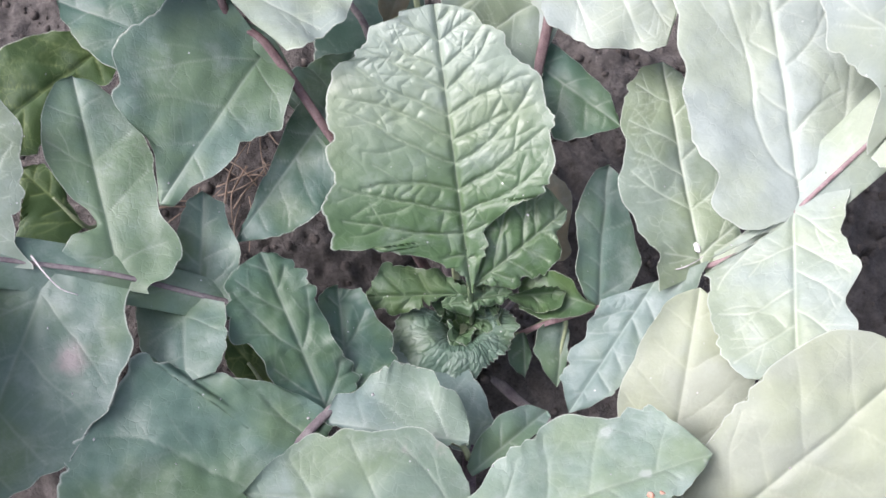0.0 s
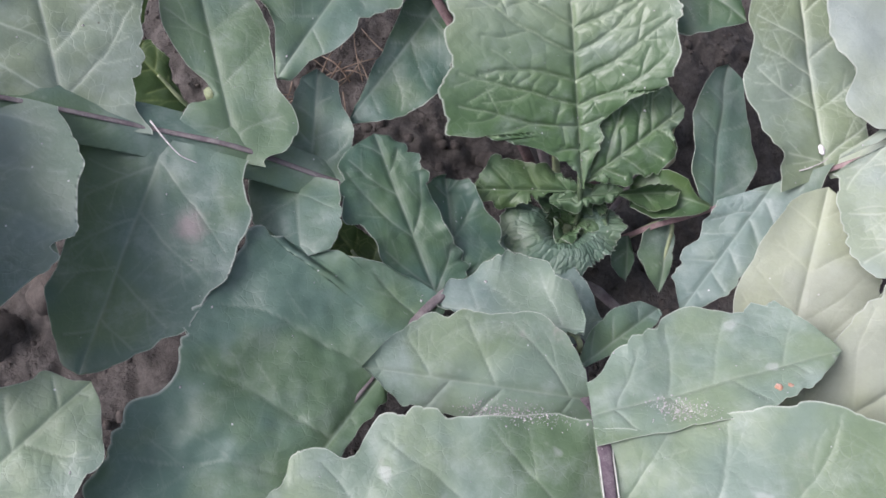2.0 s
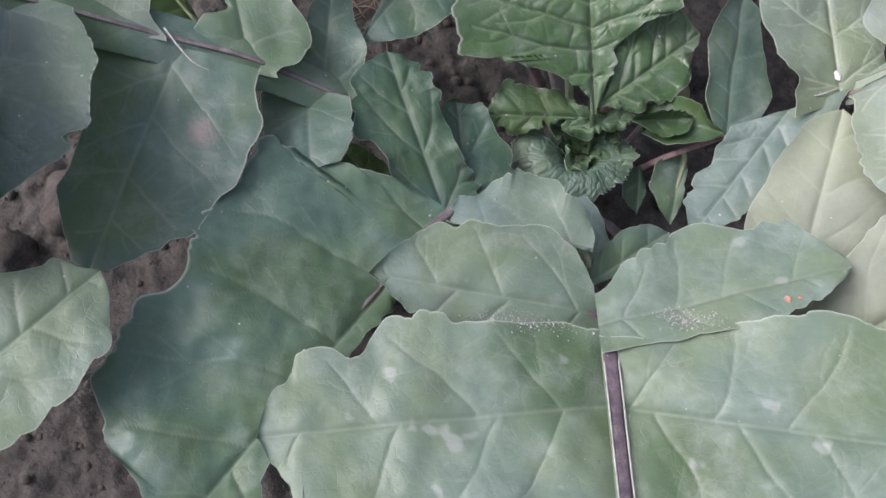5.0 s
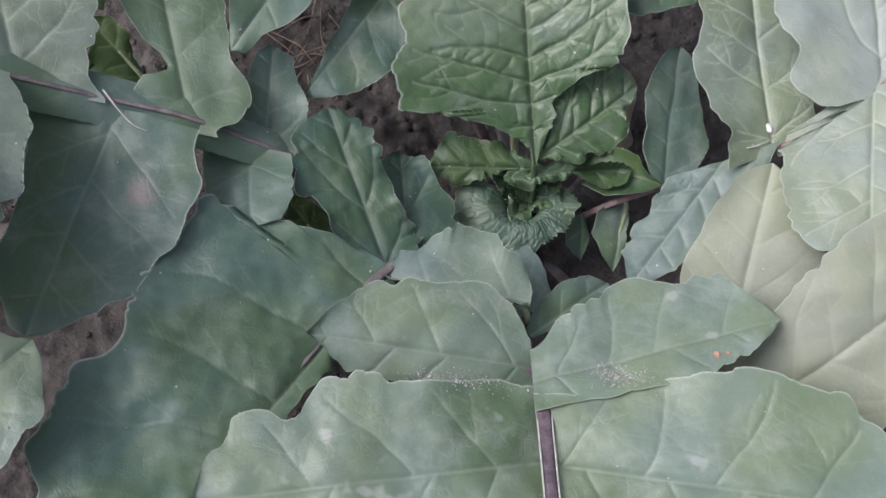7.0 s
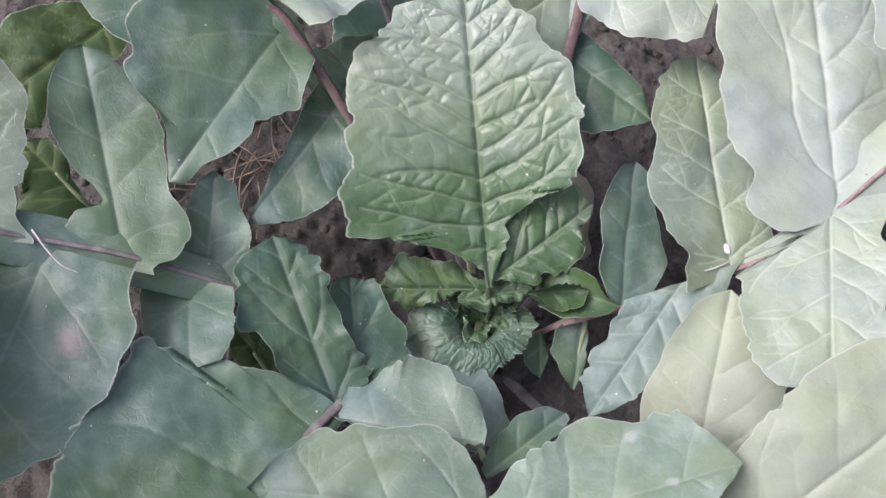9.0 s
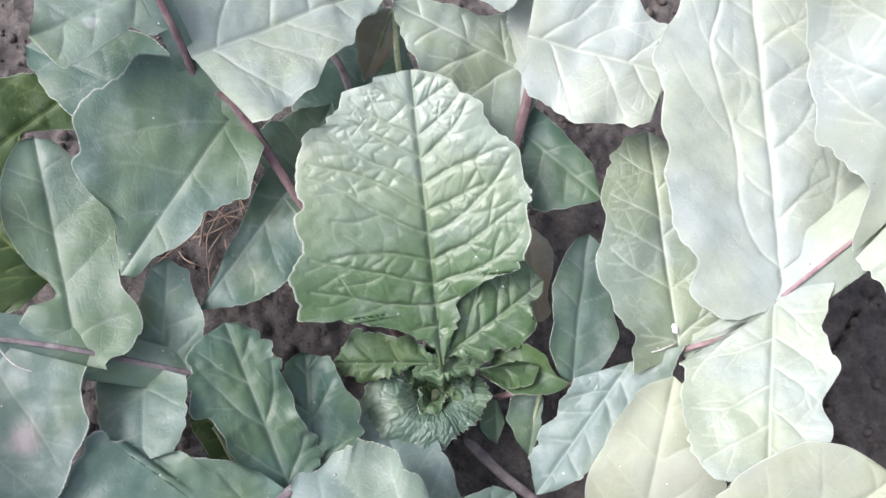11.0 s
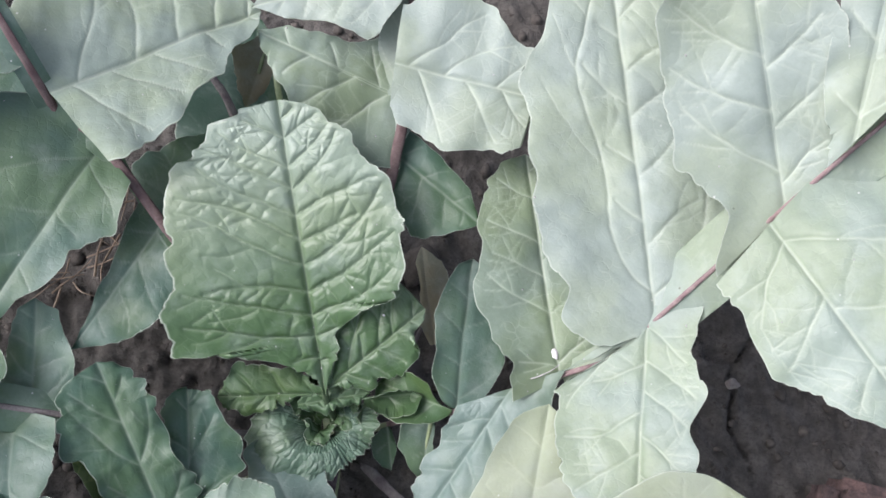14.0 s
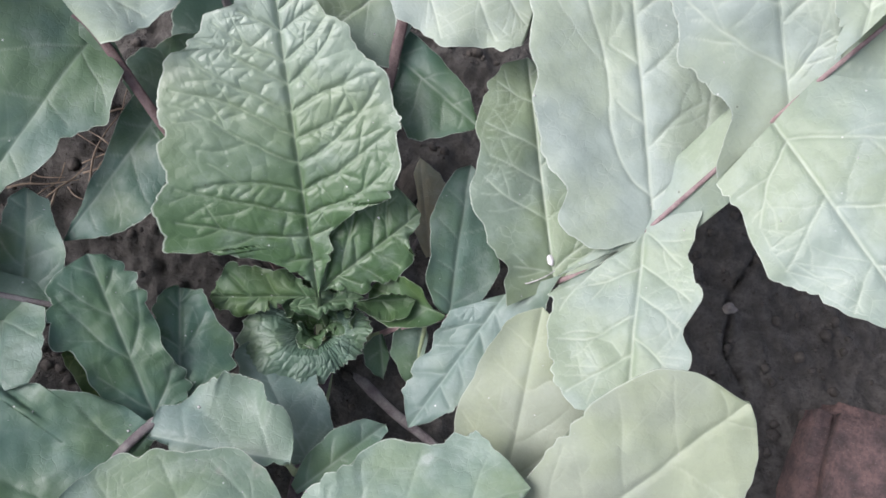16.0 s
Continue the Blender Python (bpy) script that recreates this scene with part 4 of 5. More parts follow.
blade(leaf, "lobe", "front", (0.0269, -0.1652, 0.1197), (-0.1031, -0.2057, 0.128), (0.05, 0.043, 0.998), 0.0032, 0.0042,
      (0.409, 0.409, 0.409, 0.408, 0.407, 0.405, 0.403, 0.4, 0.397, 0.394, 0.391, 0.388, 0.384, 0.381, 0.377, 0.373, 0.349, 0.326, 0.305, 0.285, 0.225, 0.146, 0.089, 0.067, 0.023, 0.006),
      (0.218, 0.218, 0.22, 0.224, 0.229, 0.235, 0.242, 0.25, 0.255, 0.26, 0.266, 0.273, 0.281, 0.311, 0.309, 0.301, 0.251, 0.198, 0.214, 0.235, 0.233, 0.148, 0.133, 0.099, 0.051, 0.013),
      seed=459, origin=own(plant), skew=0.073, crease=0.0003, puff=0.032, quilt=0.0007, gap=0.015, tooth=0.0028, rows=230, cols=66)
blade(leaf, "lobe", "front", (0.0252, -0.1664, 0.1253), (0.1581, -0.1639, 0.1575), (-0.234, -0.049, 0.971), 0, 0.0003,
      (0.196, 0.196, 0.196, 0.197, 0.2, 0.203, 0.207, 0.211, 0.226, 0.247, 0.271, 0.29, 0.308, 0.325, 0.345, 0.342, 0.34, 0.314, 0.303, 0.294, 0.239, 0.209, 0.177, 0.13, 0.078, 0.02),
      (0.4, 0.4, 0.399, 0.397, 0.393, 0.388, 0.383, 0.376, 0.369, 0.362, 0.353, 0.345, 0.336, 0.327, 0.318, 0.309, 0.291, 0.259, 0.229, 0.201, 0.177, 0.155, 0.137, 0.079, 0.035, 0.009),
      seed=476, origin=own(plant), skew=-0.215, crease=0.0003, puff=0.032, quilt=0.0007, gap=0.016, tooth=0.0026, rows=230, cols=66)
for shift in (-0.0029, 0.0029):
    stalk(leaf, "rib_edge", RIM, [(0.0217 + shift * 0.99, -0.1354 + shift * 0.2, 0.1247), (0.0271 + shift * 0.99, -0.1627 + shift * 0.2, 0.1302), (0.0356 + shift * 0.98, -0.199 + shift * 0.22, 0.1318), (0.045 + shift * 0.97, -0.235 + shift * 0.25, 0.1327)], 0.00035, 0.00035, 0.8, 30, 6, "pale raw edge along the midrib", own(plant))
# the large dark leaf
leaf = leaf_of(plant, RIB, [(0.008, -0.034, 0.022), (-0.022, -0.066, 0.070), (-0.0507, -0.0886, 0.0975), (-0.078, -0.140, 0.1055), (-0.100, -0.190, 0.1100), (-0.1228, -0.2449, 0.1165)], 0.0030, 0.0012, "large dark blue-green leaf with ruffled small lobe")
blade(leaf, "lobe", "broad", (-0.0507, -0.0886, 0.0982), (-0.1228, -0.2449, 0.1281), (0.207, 0.091, 0.974), -0.0003, -0.0001,
      (0.028, 0.029, 0.030, 0.031, 0.032, 0.033, 0.034, 0.035, 0.036, 0.037, 0.038, 0.038, 0.038, 0.038, 0.036, 0.037, 0.044, 0.051, 0.057, 0.079, 0.105, 0.12, 0.078, 0.044, 0.02, 0.005),
      (0.087, 0.097, 0.129, 0.182, 0.214, 0.29, 0.356, 0.477, 0.467, 0.462, 0.446, 0.454, 0.446, 0.418, 0.379, 0.377, 0.409, 0.396, 0.369, 0.362, 0.355, 0.274, 0.251, 0.134, 0.096, 0.024),
      seed=493, origin=own(plant), crease=-0.0003, puff=0.027, quilt=0.0014, gap=0.0100, tooth=0.0028, lumps=0.0013, ruffle=0.0014, rows=240, cols=80, lean=0.25, fan=0.8)
# both ruffled lobes are toned darker than the main lobe, as if shaded
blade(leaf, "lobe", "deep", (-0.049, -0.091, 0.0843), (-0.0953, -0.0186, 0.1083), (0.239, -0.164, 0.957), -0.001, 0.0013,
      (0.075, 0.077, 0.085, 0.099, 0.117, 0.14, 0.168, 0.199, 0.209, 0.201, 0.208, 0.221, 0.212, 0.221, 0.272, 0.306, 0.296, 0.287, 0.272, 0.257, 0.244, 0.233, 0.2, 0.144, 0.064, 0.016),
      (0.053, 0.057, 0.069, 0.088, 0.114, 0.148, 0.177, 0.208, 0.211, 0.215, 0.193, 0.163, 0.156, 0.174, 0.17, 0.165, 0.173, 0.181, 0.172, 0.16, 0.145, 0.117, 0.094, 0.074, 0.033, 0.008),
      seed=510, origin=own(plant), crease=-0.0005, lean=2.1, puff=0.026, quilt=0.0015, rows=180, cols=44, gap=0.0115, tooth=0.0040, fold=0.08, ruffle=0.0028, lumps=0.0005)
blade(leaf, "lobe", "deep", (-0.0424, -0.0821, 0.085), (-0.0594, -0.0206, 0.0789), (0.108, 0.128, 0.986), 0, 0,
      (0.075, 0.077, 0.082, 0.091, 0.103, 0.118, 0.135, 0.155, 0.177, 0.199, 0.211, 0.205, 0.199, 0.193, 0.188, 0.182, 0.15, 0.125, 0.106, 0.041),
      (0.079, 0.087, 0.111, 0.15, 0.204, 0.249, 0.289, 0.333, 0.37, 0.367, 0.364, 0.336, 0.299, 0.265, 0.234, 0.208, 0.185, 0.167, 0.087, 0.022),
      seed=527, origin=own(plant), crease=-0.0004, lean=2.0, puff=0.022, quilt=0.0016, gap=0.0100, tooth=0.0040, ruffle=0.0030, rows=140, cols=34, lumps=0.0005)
# the bluish leaf under the dusty one
leaf = leaf_of(plant, RIB_GREEN, [(0.015, -0.034, 0.022), (0.018, -0.068, 0.045), (0.017, -0.098, 0.085), (0.0100, -0.0955, 0.1000), (-0.015, -0.095, 0.0985)], 0.0028, 0.0008, "bluish green toothed leaf")
blade(leaf, "lobe", "bluish", (0.0143, -0.0948, 0.1061), (-0.0529, -0.0933, 0.0975), (-0.121, 0.181, 0.976), 0, 0,
      (0.019, 0.02, 0.022, 0.026, 0.031, 0.038, 0.045, 0.054, 0.068, 0.083, 0.099, 0.114, 0.108, 0.096, 0.084, 0.069, 0.045, 0.026, 0.012, 0.003),
      (0.072, 0.091, 0.146, 0.223, 0.295, 0.332, 0.354, 0.379, 0.439, 0.504, 0.516, 0.474, 0.434, 0.395, 0.295, 0.217, 0.171, 0.134, 0.078, 0.02),
      seed=544, origin=own(plant), puff=0.018, gap=0.010, tooth=0.0044, ruffle=0.0028, rows=130)
blade(leaf, "lobe", "bluish", (0.022, -0.0961, 0.0834), (-0.022, -0.0405, 0.0567), (0.049, 0.463, 0.885), 0, 0,
      (0.046, 0.05, 0.062, 0.082, 0.109, 0.133, 0.142, 0.151, 0.161, 0.165, 0.168, 0.171, 0.173, 0.168, 0.163, 0.155, 0.144, 0.136, 0.088, 0.022),
      (0.048, 0.055, 0.076, 0.11, 0.162, 0.238, 0.268, 0.244, 0.273, 0.267, 0.277, 0.288, 0.215, 0.172, 0.153, 0.137, 0.097, 0.056, 0.025, 0.006),
      seed=561, origin=own(plant), puff=0.014, gap=0.010, tooth=0.004, ruffle=0.003, rows=120)
blade(leaf, "lobe", "grey", (0.0178, -0.1067, 0.0952), (0.0523, -0.0707, 0.0851), (0.159, 0.123, 0.98), 0, 0,
      (0.066, 0.069, 0.079, 0.096, 0.118, 0.147, 0.179, 0.198, 0.212, 0.227, 0.233, 0.22, 0.208, 0.197, 0.186, 0.15, 0.098, 0.056, 0.025, 0.006),
      (0.033, 0.034, 0.037, 0.042, 0.048, 0.057, 0.067, 0.078, 0.089, 0.095, 0.098, 0.1, 0.103, 0.104, 0.094, 0.085, 0.077, 0.07, 0.066, 0.026),
      seed=578, origin=own(plant), puff=0.016, gap=0.02)
# the yellowing leaf
leaf = leaf_of(plant, RIB, [(0.018, -0.030, 0.014), (0.050, -0.055, 0.018), (0.085, -0.078, 0.035), (0.102, -0.105, 0.066), (0.108, -0.128, 0.083), (0.122, -0.120, 0.097)], 0.0032, 0.0010, "yellowing pale leaf with broad lobes")
blade(leaf, "lobe", "yellow", (0.1106, -0.0952, 0.0886), (0.1128, -0.0137, 0.1255), (-0.229, -0.395, 0.89), 0, 0,
      (0.103, 0.109, 0.127, 0.157, 0.197, 0.247, 0.297, 0.31, 0.324, 0.315, 0.294, 0.273, 0.253, 0.233, 0.203, 0.175, 0.141, 0.113, 0.058, 0.015),
      (0.086, 0.091, 0.104, 0.126, 0.156, 0.192, 0.236, 0.266, 0.292, 0.32, 0.349, 0.343, 0.327, 0.312, 0.275, 0.21, 0.155, 0.098, 0.044, 0.011),
      seed=595, origin=own(plant), puff=0.022, gap=0.018, rows=150, cols=46)
blade(leaf, "lobe", "yellow", (0.1000, -0.1400, 0.0760), (0.1916, -0.0477, 0.1640), (-0.10, -0.46, 0.88), 0.009, -0.0006,
      (0.150, 0.154, 0.158, 0.160, 0.160, 0.158, 0.158, 0.162, 0.172, 0.188, 0.206, 0.224, 0.238, 0.244, 0.240, 0.228, 0.200, 0.155, 0.085, 0.020),
      (0.260, 0.265, 0.270, 0.272, 0.272, 0.270, 0.262, 0.250, 0.238, 0.228, 0.222, 0.220, 0.218, 0.214, 0.205, 0.172, 0.140, 0.100, 0.062, 0.021),
      seed=612, origin=own(plant), puff=0.024, gap=0.014, tooth=0.0018, rows=210, cols=60, quilt=0.0006)
# the young crinkled blade
leaf = leaf_of(plant, RIB_YOUNG, [(0.0140, -0.024, 0.030), (0.0125, -0.0215, 0.056), (0.009, -0.0164, 0.0785), (0.002, 0.008, 0.0918), (-0.006, 0.035, 0.1073)], 0.0024, 0.0008, "young crinkled bright green leaf")
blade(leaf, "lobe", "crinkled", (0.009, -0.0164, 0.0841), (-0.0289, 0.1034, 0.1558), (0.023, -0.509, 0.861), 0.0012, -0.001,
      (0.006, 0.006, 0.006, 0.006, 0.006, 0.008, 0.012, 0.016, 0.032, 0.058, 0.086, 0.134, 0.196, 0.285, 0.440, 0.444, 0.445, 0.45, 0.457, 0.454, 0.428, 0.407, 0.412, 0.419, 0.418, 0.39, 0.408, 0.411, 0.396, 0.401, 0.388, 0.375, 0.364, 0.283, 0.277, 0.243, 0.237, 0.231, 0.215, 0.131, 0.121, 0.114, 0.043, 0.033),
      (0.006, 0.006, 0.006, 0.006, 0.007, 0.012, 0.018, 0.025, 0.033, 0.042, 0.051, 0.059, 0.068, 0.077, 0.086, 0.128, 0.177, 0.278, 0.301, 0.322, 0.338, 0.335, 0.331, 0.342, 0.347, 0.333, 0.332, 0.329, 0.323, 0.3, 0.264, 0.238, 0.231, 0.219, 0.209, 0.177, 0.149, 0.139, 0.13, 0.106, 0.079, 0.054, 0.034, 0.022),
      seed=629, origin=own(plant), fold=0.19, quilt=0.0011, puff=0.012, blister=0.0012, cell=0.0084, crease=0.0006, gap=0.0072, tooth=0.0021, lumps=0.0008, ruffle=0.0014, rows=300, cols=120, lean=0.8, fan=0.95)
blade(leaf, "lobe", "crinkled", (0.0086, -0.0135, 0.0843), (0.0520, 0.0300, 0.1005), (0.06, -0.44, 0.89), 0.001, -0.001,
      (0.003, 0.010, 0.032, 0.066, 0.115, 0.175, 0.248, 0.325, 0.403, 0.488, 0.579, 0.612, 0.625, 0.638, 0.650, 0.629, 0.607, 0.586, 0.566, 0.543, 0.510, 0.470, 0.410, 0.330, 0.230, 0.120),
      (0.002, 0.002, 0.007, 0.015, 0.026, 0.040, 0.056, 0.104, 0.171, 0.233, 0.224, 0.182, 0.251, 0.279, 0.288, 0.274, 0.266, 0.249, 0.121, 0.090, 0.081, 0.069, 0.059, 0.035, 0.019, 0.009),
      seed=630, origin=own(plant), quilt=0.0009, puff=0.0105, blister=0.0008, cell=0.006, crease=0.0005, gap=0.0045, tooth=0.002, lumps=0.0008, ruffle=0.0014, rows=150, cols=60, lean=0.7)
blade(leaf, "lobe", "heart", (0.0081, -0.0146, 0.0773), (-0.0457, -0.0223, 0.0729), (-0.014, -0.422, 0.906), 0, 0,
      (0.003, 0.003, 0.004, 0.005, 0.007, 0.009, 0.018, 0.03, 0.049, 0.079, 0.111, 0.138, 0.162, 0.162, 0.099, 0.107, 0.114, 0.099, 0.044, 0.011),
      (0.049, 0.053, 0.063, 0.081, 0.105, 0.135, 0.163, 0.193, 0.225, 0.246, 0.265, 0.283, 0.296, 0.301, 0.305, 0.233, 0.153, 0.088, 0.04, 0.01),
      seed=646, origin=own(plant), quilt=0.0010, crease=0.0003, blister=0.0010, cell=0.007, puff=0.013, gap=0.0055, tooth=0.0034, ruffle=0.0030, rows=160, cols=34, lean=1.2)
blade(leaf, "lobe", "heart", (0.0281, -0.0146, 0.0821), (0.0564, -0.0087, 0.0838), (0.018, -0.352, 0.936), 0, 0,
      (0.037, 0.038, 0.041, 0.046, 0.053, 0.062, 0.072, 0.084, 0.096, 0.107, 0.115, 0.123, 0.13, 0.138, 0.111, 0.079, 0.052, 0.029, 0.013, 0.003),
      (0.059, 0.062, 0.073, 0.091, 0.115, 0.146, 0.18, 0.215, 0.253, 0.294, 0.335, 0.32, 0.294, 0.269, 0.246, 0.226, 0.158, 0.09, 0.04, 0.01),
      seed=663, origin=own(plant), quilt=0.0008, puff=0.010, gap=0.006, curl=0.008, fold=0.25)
# the curled leaves of the heart
leaf = leaf_of(plant, RIB_YOUNG, [(0.0140, -0.026, 0.030), (0.0130, -0.0250, 0.045), (0.0120, -0.0260, 0.055)], 0.0036, 0.0012, "small curled dark green heart leaves", 16)
collar(leaf, "lobe", "collar", (0.008, -0.026, 0.048), 163.0, 400.0,
       (0.031, 0.034, 0.0365, 0.0405, 0.0385, 0.0385, 0.0375, 0.0350, 0.0310, 0.0300, 0.0290, 0.0260, 0.0243, 0.0256, 0.0270, 0.0264, 0.0288, 0.0282, 0.0250, 0.0200),
       0.0062, 0.017, 0.004, seed=680, origin=own(plant), label="collar of young leaf curled round the growing tip")
blade(leaf, "lobe", "heart", (-0.0055, -0.0205, 0.0733), (0.0299, -0.011, 0.0811), (-0.195, -0.078, 0.978), 0, 0,
      (0.045, 0.048, 0.057, 0.071, 0.091, 0.116, 0.136, 0.151, 0.168, 0.182, 0.17, 0.157, 0.146, 0.131, 0.115, 0.101, 0.072, 0.041, 0.019, 0.005),
      (0.04, 0.043, 0.052, 0.068, 0.088, 0.114, 0.115, 0.117, 0.118, 0.12, 0.121, 0.123, 0.119, 0.111, 0.104, 0.095, 0.062, 0.035, 0.016, 0.004),
      seed=714, origin=own(plant), quilt=0.0010, puff=0.008, blister=0.0010, cell=0.004, gap=0.0045, tooth=0.0030, ruffle=0.0045, curl=-0.003, rows=110, cols=24)
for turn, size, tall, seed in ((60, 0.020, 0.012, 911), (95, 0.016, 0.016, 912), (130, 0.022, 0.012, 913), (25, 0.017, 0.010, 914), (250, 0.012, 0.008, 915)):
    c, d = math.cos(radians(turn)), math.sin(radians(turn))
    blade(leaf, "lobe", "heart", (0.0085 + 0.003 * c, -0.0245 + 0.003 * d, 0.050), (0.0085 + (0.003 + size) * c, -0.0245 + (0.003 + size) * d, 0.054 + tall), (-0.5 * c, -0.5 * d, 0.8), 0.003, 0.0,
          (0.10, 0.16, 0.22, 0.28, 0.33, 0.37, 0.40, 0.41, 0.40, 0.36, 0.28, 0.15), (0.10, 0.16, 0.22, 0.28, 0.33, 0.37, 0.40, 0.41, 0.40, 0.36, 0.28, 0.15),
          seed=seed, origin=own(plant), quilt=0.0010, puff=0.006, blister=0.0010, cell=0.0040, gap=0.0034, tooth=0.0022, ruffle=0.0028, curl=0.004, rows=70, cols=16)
# low leaves in the shade
leaf = leaf_of(plant, RIB, [(0.012, -0.018, 0.020), (-0.028, 0.060, 0.055), (-0.066, 0.128, 0.0885), (-0.081, 0.147, 0.0945), (-0.102, 0.178, 0.100)], 0.0030, 0.0016, "dark lower leaf with grey-purple stalk")
blade(leaf, "lobe", "deep", (-0.058, 0.098, 0.078), (-0.064, 0.190, 0.088), (0.05, -0.15, 0.98), 0.002, 0.001,
      (0.18, 0.24, 0.29, 0.33, 0.36, 0.38, 0.40, 0.41, 0.40, 0.37, 0.33, 0.30, 0.28, 0.25, 0.21, 0.16, 0.11, 0.06, 0.03, 0.01),
      (0.14, 0.18, 0.22, 0.26, 0.29, 0.31, 0.33, 0.34, 0.33, 0.31, 0.30, 0.29, 0.26, 0.22, 0.18, 0.14, 0.10, 0.06, 0.03, 0.01),
      seed=901, origin=own(plant), puff=0.022, gap=0.014, tooth=0.002)
blade(leaf, "lobe", "deep", (-0.158, 0.090, 0.106), (-0.232, 0.108, 0.112), (0.10, -0.10, 0.98), 0.002, 0.001,
      (0.24, 0.26, 0.28, 0.30, 0.31, 0.32, 0.33, 0.33, 0.32, 0.31, 0.30, 0.29, 0.26, 0.22, 0.18, 0.14, 0.10, 0.06, 0.03, 0.01),
      (0.20, 0.24, 0.29, 0.33, 0.36, 0.38, 0.40, 0.41, 0.40, 0.39, 0.38, 0.35, 0.30, 0.25, 0.21, 0.16, 0.11, 0.06, 0.03, 0.01),
      seed=902, origin=own(plant), puff=0.022, gap=0.014, tooth=0.002)
leaf = leaf_of(plant, RIB_GREEN, [(0.010, -0.032, 0.018), (-0.03, -0.060, 0.045), (-0.072, -0.0838, 0.0600), (-0.100, -0.062, 0.061)], 0.0026, 0.0008, "small shaded lower leaf")
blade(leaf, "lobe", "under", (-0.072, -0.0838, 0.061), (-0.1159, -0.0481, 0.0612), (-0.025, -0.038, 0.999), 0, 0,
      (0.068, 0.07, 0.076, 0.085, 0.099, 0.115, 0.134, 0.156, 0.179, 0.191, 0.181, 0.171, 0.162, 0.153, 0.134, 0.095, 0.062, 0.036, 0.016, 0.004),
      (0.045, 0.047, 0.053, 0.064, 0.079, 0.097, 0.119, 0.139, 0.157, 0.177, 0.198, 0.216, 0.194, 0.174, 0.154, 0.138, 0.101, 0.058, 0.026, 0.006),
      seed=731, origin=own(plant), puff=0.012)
leaf = leaf_of(plant, RIB_GREEN, [(0.018, -0.026, 0.018), (0.040, -0.020, 0.038), (0.0616, -0.0121, 0.0555), (0.0625, -0.032, 0.047)], 0.0022, 0.0008, "small low grey-green leaflets")
blade(leaf, "lobe", "grey", (0.0616, -0.0121, 0.0564), (0.063, -0.0472, 0.0399), (0.164, -0.414, 0.895), 0, 0,
      (0.032, 0.033, 0.037, 0.042, 0.05, 0.06, 0.071, 0.084, 0.092, 0.092, 0.092, 0.093, 0.093, 0.089, 0.067, 0.048, 0.031, 0.018, 0.008, 0.002),
      (0.131, 0.139, 0.163, 0.201, 0.255, 0.321, 0.374, 0.376, 0.378, 0.379, 0.381, 0.335, 0.286, 0.239, 0.196, 0.144, 0.094, 0.054, 0.024, 0.006),
      seed=748, origin=own(plant), rows=40, cols=14)
blade(leaf, "lobe", "deep", (0.0407, -0.0229, 0.0506), (0.0463, -0.0436, 0.0354), (0.115, -0.567, 0.816), 0, 0,
      (0.054, 0.056, 0.061, 0.069, 0.079, 0.093, 0.108, 0.125, 0.144, 0.147, 0.128, 0.108, 0.088, 0.07, 0.053, 0.037, 0.024, 0.014, 0.006, 0.002),
      (0.129, 0.136, 0.158, 0.193, 0.24, 0.3, 0.369, 0.363, 0.356, 0.349, 0.342, 0.334, 0.277, 0.219, 0.165, 0.117, 0.077, 0.044, 0.02, 0.005),
      seed=765, origin=own(plant), rows=40, cols=14)
leaf = leaf_of(plant, RIB_GREEN, [(0.010, -0.018, 0.018), (-0.015, 0.06, 0.070), (-0.040, 0.135, 0.110), (-0.0472, 0.1611, 0.1185), (-0.052, 0.143, 0.109)], 0.0024, 0.0010, "withered dull leaf on a brown stalk")
blade(leaf, "lobe", "withered", (-0.0472, 0.1611, 0.1188), (-0.0568, 0.126, 0.1), (0.301, -0.512, 0.804), 0, 0,
      (0.057, 0.059, 0.065, 0.075, 0.089, 0.105, 0.125, 0.147, 0.164, 0.167, 0.17, 0.173, 0.176, 0.146, 0.11, 0.078, 0.051, 0.029, 0.013, 0.003),
      (0.086, 0.091, 0.108, 0.134, 0.17, 0.216, 0.269, 0.328, 0.393, 0.377, 0.333, 0.289, 0.246, 0.205, 0.163, 0.116, 0.075, 0.043, 0.019, 0.005),
      seed=782, origin=own(plant), rows=40, cols=14)
leaf = leaf_of(plant, RIB, [(0.018, -0.020, 0.014), (0.040, 0.010, 0.025), (0.053, 0.042, 0.0385), (0.052, 0.060, 0.042)], 0.0018, 0.0008, "grey withered leaf remnant low on the plant", 24)
blade(leaf, "lobe", "withered", (0.06, 0.0272, 0.0399), (0.0453, 0.0806, 0.0508), (-0.173, -0.242, 0.955), 0, 0,
      (0.042, 0.044, 0.049, 0.058, 0.07, 0.085, 0.102, 0.121, 0.105, 0.089, 0.073, 0.056, 0.055, 0.065, 0.074, 0.082, 0.066, 0.038, 0.017, 0.004),
      (0.039, 0.046, 0.064, 0.095, 0.111, 0.109, 0.107, 0.117, 0.144, 0.172, 0.201, 0.215, 0.228, 0.201, 0.175, 0.145, 0.094, 0.054, 0.024, 0.006),
      seed=799, origin=own(plant), rows=40, cols=14)

